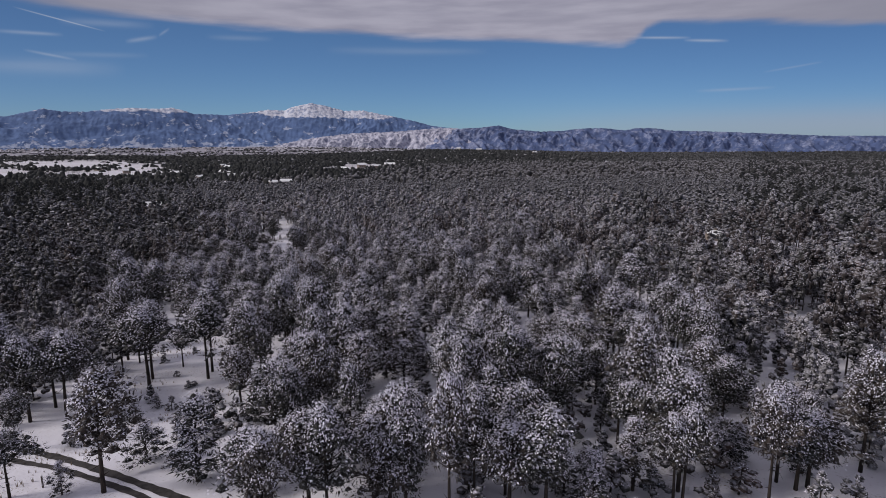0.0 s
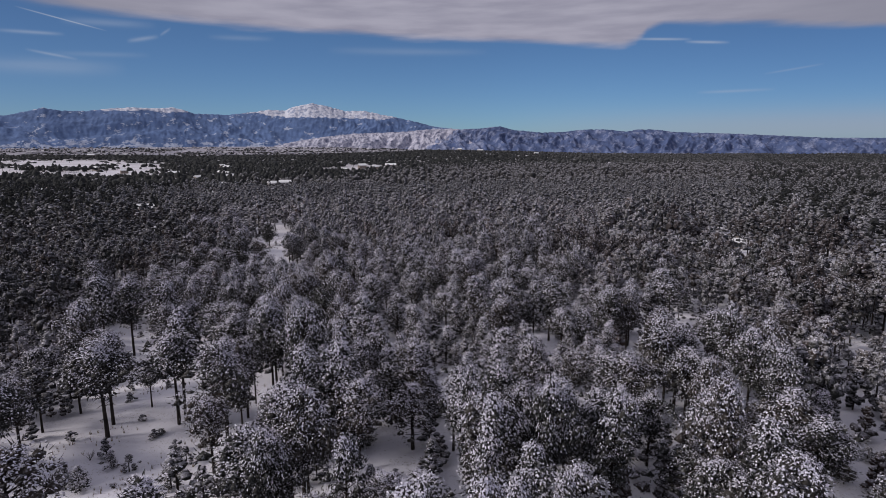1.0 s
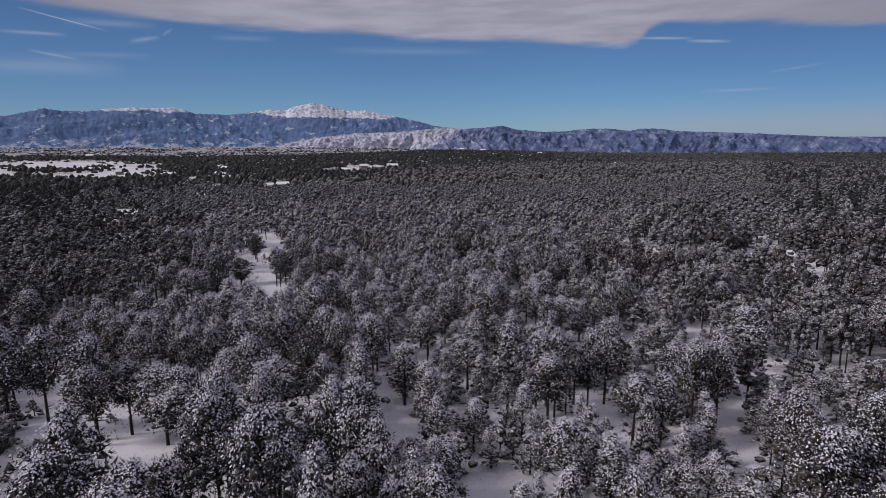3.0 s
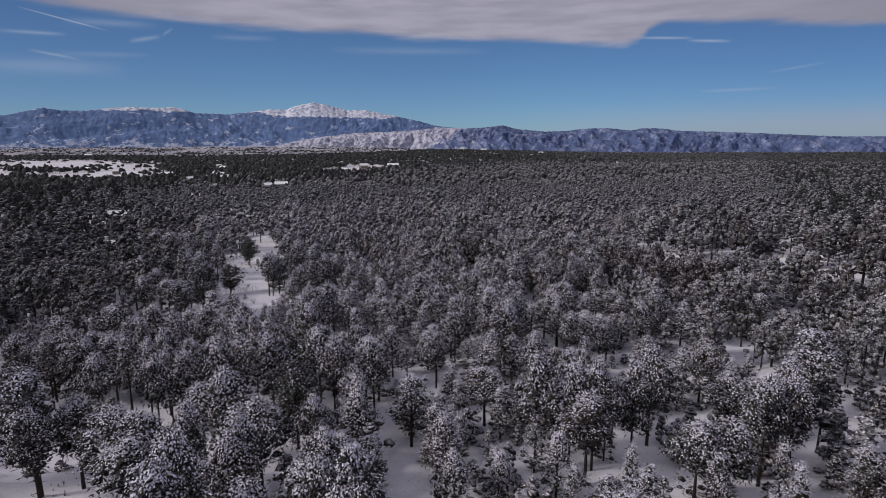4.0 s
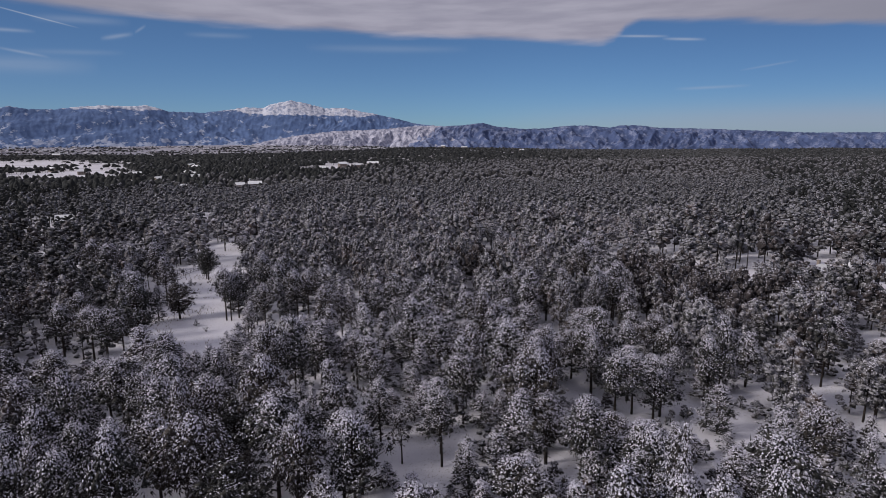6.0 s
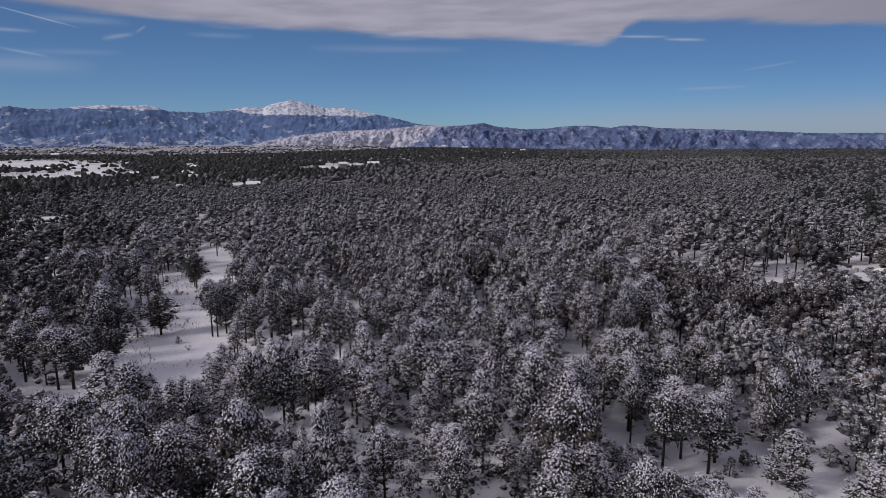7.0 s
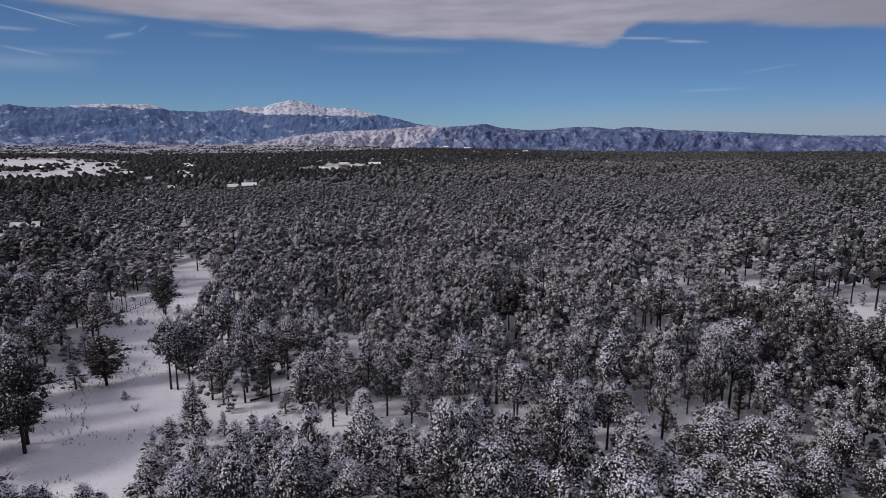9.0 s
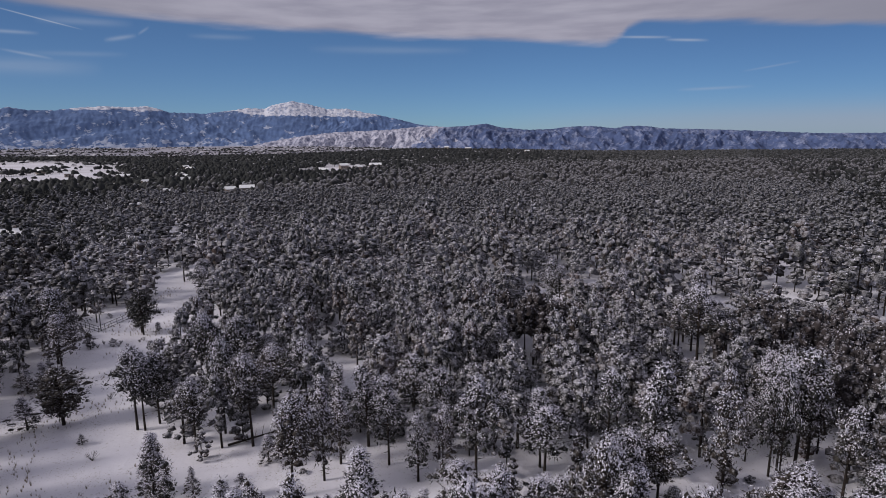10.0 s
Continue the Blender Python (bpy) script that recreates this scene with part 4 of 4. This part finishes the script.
for ax, ay in list(zip(sx, sy)) + [(p[0], p[1]) for p in LONE + YOUNG + DARK]:
    k = (np.abs(ux - ax) < 3) & (np.abs(uy - ay) < 3)
    gap[k] = np.minimum(gap[k], np.hypot(ux[k] - ax, uy[k] - ay))
thinned = inside(ux, uy, SPARSE) & ~inside(ux, uy, ROADSIDE)
keep = in_view(ux, uy) & ~((ux > -34) & (ux < -2) & (uy > 94) & (uy < 131) & (rng.random(len(ux)) < 0.85)) & (gap > 1.7) & (reach_of(ux, uy) < 150) & (rng.random(len(ux)) < np.where(thinned, 0.42, np.where((ux > -8) & (uy < 140), 0.85, 0.66))) & (~open_ground(ux, uy) | thinned)
ux, uy, thinned = ux[keep], uy[keep], thinned[keep]
uh = np.where(thinned, rng.uniform(0.7, 2.6, len(ux)), rng.uniform(2.2, 5.6, len(ux)))
for ax, ay, heading, length in SIGHTLINES:
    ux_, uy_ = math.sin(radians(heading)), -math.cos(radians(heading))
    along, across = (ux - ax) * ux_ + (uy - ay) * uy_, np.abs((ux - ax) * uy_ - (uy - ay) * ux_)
    in_sightline = (along > -1.5) & (along < length) & (across < 1.3)
    uh = np.where(in_sightline, np.minimum(uh, 10 * along / length - 0.1), uh)
tall = uh > 0.5
ux, uy, uh = ux[tall], uy[tall], uh[tall]
ur, ut, uw = 0.5 + uh * rng.uniform(0.22, 0.36, len(ux)), rng.uniform(0, 6.28, len(ux)), rng.integers(0, 1000, len(ux))
close = reach_of(ux, uy) < 84
for shapes, sel in ((B_BUSH, close), (B_LOW, ~close)):
    chunks += joined(shapes, ux[sel], uy[sel], uh[sel], ur[sel], ut[sel], uw[sel])
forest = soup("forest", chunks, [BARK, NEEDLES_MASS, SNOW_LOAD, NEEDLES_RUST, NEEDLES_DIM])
tagged(forest, "dense forest of snow-dusted pines", "forest", kind="stuff")

def far_tree(seed, sides, lumps):
    """A far pine: a stem and an uneven dome of a crown with a few lumps on it; ten metres high, three in radius."""
    g = np.random.default_rng(seed)
    v, f, at = [np.array([(-0.2, -0.1, 0), (0.2, -0.1, 0), (0, 0.2, 6)])], [(0, 1, 2)], 3
    top = np.array([(g.normal(0, 0.5), g.normal(0, 0.5), 9.6)])
    rings = ((0.55, 3.4), (1.0, 5.0), (0.78, 7.4)) if sides > 5 else ((0.95, 4.2), (0.7, 7.2))
    a0 = np.linspace(0, 6.283, sides, endpoint=False)
    lop = g.uniform(0.65, 1.25, sides)
    for k, (r, z) in enumerate(rings):
        a = a0 + g.normal(0, 0.18, sides)
        q = 2.8 * r * lop * g.uniform(0.75, 1.2, sides)
        v.append(np.stack([np.cos(a) * q, np.sin(a) * q, z + g.uniform(-0.8, 0.8, sides)], -1))
        for j in range(sides):
            p, w = at + k * sides + j, at + k * sides + (j + 1) % sides
            f += [(p, w, w + sides), (p, w + sides, p + sides)] if k < len(rings) - 1 else [(p, w, at + len(rings) * sides)]
    v.append(top)
    at += len(rings) * sides + 1
    for i in range(lumps):
        t, r, z = i * 2.4 + g.normal(0, 0.4), g.uniform(0.8, 2.5), g.uniform(5.5, 9)
        r = r * (10.2 - z) / 4
        c = np.array([math.cos(t) * r, math.sin(t) * r, z])
        a = np.linspace(0, 6.283, 4, endpoint=False) + g.uniform(0, 2)
        q = g.uniform(0.6, 1.2, 4)
        v += [c + np.stack([np.cos(a) * q, np.sin(a) * q, -g.uniform(0.1, 0.9, 4)], -1), [c + [0, 0, g.uniform(0.4, 0.9)]]]
        f += [(at + j, at + (j + 1) % 4, at + 4) for j in range(4)]
        at += 5
    return np.concatenate(v), np.array(f)


D_KINDS = [far_tree(400 + i, 5, 1) for i in range(10)]
E_KINDS = [far_tree(430 + i, 4, 0) for i in range(8)]


def far_forest(x, y, kinds, grow, label, snowy):
    out = []
    where = np.stack([x, y, land(x, y)], -1)
    h, w = rng.uniform(0.55, 1.2, len(x)) * np.where(rng.random(len(x)) < 0.12, 1.3, 1.0), rng.uniform(0.75, 1.35, len(x)) * grow
    turn, which = rng.uniform(0, 6.28, len(x)), rng.integers(0, len(kinds), len(x))
    # the stands out west are darker and carry little snow
    bare = (x < np.minimum(np.where(y < 575, -0.42 * y + 40, 0.7 * (y - 640) - 155), 700) + 40 * np.sin(y * 0.011) + rng.normal(0, 0.09, len(x)) * y) & (rng.random(len(x)) < np.clip((y - 60) / 420, 0.3, 0.92))
    # far-right crowns are darkened too, partly in place of lens vignetting
    bare |= (x > 0.7 * y - 10) & (rng.random(len(x)) < 0.4)
    if isinstance(kinds, tuple):
        for shapes, s, k in ((kinds[0], ~bare, 1), (kinds[1], bare, 3)):
            out += joined(shapes, x[s], y[s], 10 * h[s], 3 * w[s], turn[s], rng.integers(0, 1000, s.sum()), k)
        return tagged(soup("far_forest", out, [BARK, CROWN_MASS, SNOW_LOAD, FAR_DARK]), label, "forest", kind="stuff")
    for i, shape in enumerate(kinds):
        for k, s in ((0, (which == i) & ~bare), (1, (which == i) & bare)):
            if s.any():
                out.append(spread(shape, where[s], h[s], w[s], turn[s], k))
    return tagged(soup("far_forest", out, [snowy, FAR_DARK]), label, "forest", kind="stuff")


mx, my = seed_ground(rng, -420, 620, 420, 580, 6.2)
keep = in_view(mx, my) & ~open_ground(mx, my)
mx, my = np.concatenate([sx[tier_c], mx[keep]]), np.concatenate([sy[tier_c], my[keep]])
thin = rng.random(len(mx)) < 0.8
mx, my = mx[thin], my[thin]
far_forest(mx, my, (C_FAR, C_DIM), 1.1, "dense forest of snow-dusted pines farther off", FAR_CROWN)
dx, dy = seed_ground(rng, -900, 1400, 580, 1250, 9.0)
groves = np.array([noise.noise(Vector((a * 0.012, b * 0.02, 2.2))) for a, b in zip(dx, dy)])
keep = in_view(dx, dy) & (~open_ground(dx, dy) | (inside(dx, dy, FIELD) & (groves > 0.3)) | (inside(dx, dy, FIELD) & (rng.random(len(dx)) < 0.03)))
far_forest(dx[keep], dy[keep], D_KINDS, 1.4, "distant pine forest with little snow", FAR_CROWN)
ex, ey = seed_ground(rng, -2600, 3300, 1250, 3900, 19)
edge_y = 2700 + 250 * np.clip(ex / 600, -1, 1) + rng.normal(0, 30, len(ex))
ragged = np.array([noise.noise(Vector((a * 0.006, b * 0.012, 2.2))) for a, b in zip(ex, ey)])
in_field = inside(ex, ey, FIELD) & (ragged < 0.27) & (rng.random(len(ex)) < 0.962)
on_plain = (ragged + 0.5 * rng.random(len(ex)) > 0.52) & (ex < 900) & (ey < 3900)
keep = in_view(ex, ey) & ~in_field & ~inside(ex, ey, YARD) & ((ey < edge_y) | on_plain)
far_forest(ex[keep], ey[keep], E_KINDS, 2.5, "dark pine forest towards the horizon", FAR_THIN)


# ---- road, fences, houses ----
def strip(name, points, width, material, lift):
    """A rut that follows the ground."""
    pts = []
    for (ax, ay), (bx, by) in zip(points, points[1:]):
        for s in np.linspace(0, 1, 8, endpoint=False):
            pts.append((ax + (bx - ax) * s, ay + (by - ay) * s))
    pts = np.array(pts + [points[-1]])
    d = unit(np.gradient(pts, axis=0))
    side = np.stack([-d[:, 1], d[:, 0]], -1)
    v = []
    w = width * (1 + 0.25 * np.sin(np.arange(len(pts)) * 1.3) * np.cos(np.arange(len(pts)) * 0.7))
    for s in (-0.5, 0, 0.5):
        p = pts + side * (w * s)[:, None]
        v.append(np.stack([p[:, 0], p[:, 1], land(p[:, 0], p[:, 1]) + (lift if s else lift + 0.02)], -1))
    n = len(pts)
    k = np.arange(n - 1)
    f = np.concatenate([np.stack(t, -1) for a in (0, n) for t in ((a + k, a + k + n, a + k + n + 1), (a + k, a + k + n + 1, a + k + 1))])
    return soup(name, [(np.concatenate(v), f, 0)], [material])


for k, line in enumerate(([(-62, 62), (-46, 59.5), (-36, 56), (-32, 54), (-27, 51), (-22, 48), (-17, 45), (-8, 39), (4, 30)],
                          [(-62, 60), (-46, 57.6), (-38, 55), (-35, 53.4), (-31, 51.7), (-25, 48.3), (-21, 45.9), (-10, 38), (2, 29)])):
    tagged(strip("road", line, 0.7 if k else 0.9, DIRT, 0.04), "dark muddy wheel rut of a forest track through snow", "road", kind="structure")


def fence(line, name, label, high, step, material, rails):
    ob = tagged(new(name), label, "fence")
    for (ax, ay), (bx, by) in zip(line, line[1:]):
        n = max(1, round(math.hypot(bx - ax, by - ay) / step))
        spots = [(ax + (bx - ax) * i / n, ay + (by - ay) * i / n) for i in range(n + 1)]
        for px, py in spots[:-1] + ([spots[-1]] if (bx, by) == line[-1] else []):
            z = float(land(px, py))
            part("post", rods(((px, py, z - 0.3), (px, py, z + high), 0.06, 0.05)), material, ob)
        for (px, py), (qx, qy) in zip(spots, spots[1:]):
            for h in rails:
                part("rail", rods(((px, py, float(land(px, py)) + h), (qx, qy, float(land(qx, qy)) + h), 0.045, 0.045)), material, ob)
    return ob


fence([(-58.4, 236.5), (-51.2, 230.8), (-49, 239.2), (-45.6, 245.5)], "fence", "dark metal rail fence at the clearing's edge", 1.25, 1.6, STEEL, (1.2, 0.65, 0.15))
for px, py in ((-30, 48), (22.3, 45)):
    z = float(land(px, py))
    post = tagged(new("fence_post"), "weathered wooden fence post in the snow", "post", "fence posts")
    part("shaft", rods(((px, py, z - 0.3), (px, py, z + 1.15), 0.08, 0.07)), POST, post)
    part("cap", rods(((px, py, z + 1.15), (px, py, z + 1.22), 0.09, 0.05)), ROOF_SNOW, post, "small cap of snow")
z = float(land(-51.1, 231.6))
pole = tagged(new("utility_pole"), "slim grey pole beside the fence", "pole")
part("shaft", rods(((-51.1, 231.6, z - 0.5), (-51.1, 231.6, z + 9.8), 0.10, 0.06)), STEEL, pole)


def house(x, y, w, deep, high, turn):
    """A far house: walls, a snowy gable roof, windows and a chimney."""
    ob = tagged(new("house"), "low house with a snow-covered gable roof among pines", "house", "far houses")
    ob.matrix_basis = pose(x, y, float(land(x, y)), 0, 0, turn)
    part("wall", boxes(((0, 0, high / 2 - 0.5), (w, deep, high + 1), 0, 0.03)), SIDING, ob)
    bm = bmesh.new()
    e, r = 0.5, deep * 0.28
    vs = [bm.verts.new(p) for sx_ in (-w / 2 - e, w / 2 + e) for p in ((sx_, -deep / 2 - e, high - 0.1), (sx_, 0, high + r), (sx_, deep / 2 + e, high - 0.1), (sx_, deep / 2 + e, high + 0.25), (sx_, 0, high + r + 0.4), (sx_, -deep / 2 - e, high + 0.25))]
    for i in range(6):
        bm.faces.new((vs[i], vs[(i + 1) % 6], vs[6 + (i + 1) % 6], vs[6 + i]))
    bm.faces.new(vs[:6][::-1])
    bm.faces.new(vs[6:])
    bmesh.ops.recalc_face_normals(bm, faces=bm.faces)
    roof = part("roof", bm, ROOF_SNOW, ob, "snow-covered roof")
    part("chimney", boxes(((w * 0.25, deep * 0.1, high + r + 0.5), (0.7, 0.7, 1.6), 0, 0.03)), SIDING, roof)
    for i in range(3):
        part("window", boxes((((i - 1) * w * 0.3, -deep / 2 - 0.02, high * 0.55), (1.2, 0.08, 1.1), 0, 0)), GLASS, ob)
    return ob


# houses among the pines
for row in ((-135.5, 353, 9, 7, 3.6, 20), (-299, 549, 9, 7, 3.4, -15), (-112, 616, 8, 7, 6.5, 25), (-101, 630, 12, 8, 6.5, 10), (-161, 611, 6, 6, 6, 40),
            (-309, 905, 15, 9, 6, 12), (-245, 925, 9, 8, 6, -30), (-35, 1149, 15, 12, 8, 20), (22, 1197, 22, 12, 7, 4), (-299, 1134, 9, 9, 7, 35),
            (117, 200.5, 5.5, 4.5, 2.6, 25), (131.5, 205.5, 4.5, 4, 2.4, -10), (-94, 258, 7, 5, 2.8, 30)):
    house(*row)
# farther ones
for row in ((461, 2609, 26, 14, 12, 5), (383, 2731, 20, 14, 14, -25), (640, 2300, 18, 12, 11, 8), (-420, 1000, 11, 9, 5, 30), (-520, 1120, 12, 9, 5, -38),
            (-230, 760, 8, 7, 6, 42), (-345, 772, 8, 7, 5, -35)):
    house(*row)
# roofs of the settlement out west
for row in ((-265, 611, 7, 6, 5, 30), (-339, 834, 10, 8, 6, 15), (-237, 695, 8, 6, 6, -40), (-199, 789, 12, 8, 6, 35), (-224, 869, 9, 8, 6, -5),
            (-275, 1075, 11, 9, 7, -20), (-135, 472, 6, 6, 5.5, 45), (-58, 956, 16, 9, 6, -12), (-8, 1094, 10, 9, 7, 30), (-1073, 2274, 24, 16, 12, 10)):
    house(*row)

# the town on the plain: many small roofs
tx, ty = seed_ground(rng, -2900, 200, 2900, 3880, 26)
streets = np.array([noise.noise(Vector((a * 0.004, b * 0.008, 6.1))) for a, b in zip(tx, ty)])
keep = in_view(tx, ty) & (streets > -0.1) & (rng.random(len(tx)) < 0.5) & (ty > 2900 + 250 * np.clip(tx / 600, -1, 1))
tx, ty = tx[keep], ty[keep]
hut = (np.array([(-6, -4, -2), (6, -4, -2), (6, 4, -2), (-6, 4, -2), (-6, -4, 4), (6, -4, 4), (6, 4, 4), (-6, 4, 4), (-6, 0, 6.5), (6, 0, 6.5)], float),
       np.array([(0, 1, 5), (0, 5, 4), (1, 2, 6), (1, 6, 5), (2, 3, 7), (2, 7, 6), (3, 0, 4), (3, 4, 7), (5, 6, 9), (7, 4, 8)]), np.array([(4, 5, 9), (4, 9, 8), (6, 7, 8), (6, 8, 9)]))
size, turn = rng.uniform(0.5, 1.5, len(tx)), rng.uniform(0, 6.28, len(tx))
spot = np.stack([tx, ty, land(tx, ty)], -1)
town = soup("far_town", [spread((hut[0], hut[1]), spot, size * rng.uniform(0.6, 1.1, len(tx)), size, turn, 0), spread((hut[0], hut[2]), spot, size, size, turn, 1)], [TOWN_WALL, TOWN_ROOF])
tagged(town, "distant town of small houses with snowy roofs", "town", kind="stuff")

# dry grass that pokes through the snow in the open
gx_, gy_ = seed_ground(rng, -62, 30, 42, 284, 0.55)
tuft = np.array([noise.noise(Vector((a * 0.11, b * 0.11, 9.1))) for a, b in zip(gx_, gy_)])
keep = (inside(gx_, gy_, LANE) | inside(gx_, gy_, SPARSE) | inside(gx_, gy_, SAPLINGS)) & (tuft > 0.12) & (rng.random(len(gx_)) < 0.32)
gx_, gy_ = gx_[keep], gy_[keep]
blade = []
for i in range(5):
    a, l = i * 1.256, 0.10
    blade.append([(math.cos(a) * 0.03 - math.sin(a) * 0.02, math.sin(a) * 0.03 + math.cos(a) * 0.02, 0), (math.cos(a) * 0.03 + math.sin(a) * 0.02, math.sin(a) * 0.03 - math.cos(a) * 0.02, 0), (math.cos(a) * l, math.sin(a) * l, 0.32)])
blade = (np.array(blade).reshape(-1, 3), np.arange(15).reshape(-1, 3))
size = rng.uniform(0.6, 1.7, len(gx_))
grass = soup("dry_grass", [spread(blade, np.stack([gx_, gy_, land(gx_, gy_) - 0.02], -1), size, size, rng.uniform(0, 6, len(gx_)), 0)], [STRAW])
tagged(grass, "dry straw-coloured grass poking through snow", "grass", kind="stuff")


# brush, a fallen tree
def shrub(x, y, size, seed):
    g = np.random.default_rng(seed)
    ob = tagged(new("shrub"), "leafless dark shrub in the snow", "shrub", "bare shrubs")
    ob.matrix_basis = pose(x, y, float(land(x, y)))
    rows = []
    for i in range(16):
        a, r = g.uniform(0, 6.28), g.uniform(0.2, 0.7) * size
        tip = (math.cos(a) * r, math.sin(a) * r, size * g.uniform(0.5, 1.0))
        rows.append(((0, 0, -0.05), tip, 0.018, 0.006))
        for k in range(2):
            b = a + g.uniform(-0.9, 0.9)
            mid_ = tuple(c * 0.6 for c in tip)
            rows.append((mid_, (mid_[0] + math.cos(b) * 0.3 * size, mid_[1] + math.sin(b) * 0.3 * size, mid_[2] + 0.25 * size), 0.01, 0.004))
    part("twigs", rods(*rows), BARK, ob)
    return ob


for i in range(14):
    shrub(-52 + i * 1.05 + 0.4 * math.sin(i * 2.1), 223 + 1.6 * math.sin(i * 1.3), 0.55 + 0.3 * (i % 3) / 2, 500 + i)
for i, (x, y) in enumerate(((-33, 206), (-26, 176), (-36, 199), (-31, 182), (-25, 62), (-21, 66), (-30, 68), (-37, 112), (-34, 121), (-46, 121), (24, 47), (20, 50), (19, 56), (-38, 240))):
    shrub(x, y, 0.6 + 0.2 * (i % 4), 520 + i)

z = float(land(-13.5, 184))
log = tagged(new("fallen_tree"), "fallen dead pine with bare branches on the snow", "fallen tree")
log.matrix_basis = pose(-13.5, 184, z, 0, 0, 25)
part("trunk", rods(((-3.2, 0, 0.25), (2.6, 0, 0.35), 0.16, 0.07)), BARK, log)
for i in range(9):
    x = -1.5 + i * 0.45
    a = 1.1 if i % 2 else -1.0
    part("branch", rods(((x, 0, 0.3), (x + 0.6, a * (1.3 - 0.08 * i), 0.5 + 0.35 * (i % 3)), 0.045, 0.012)), BARK, log)
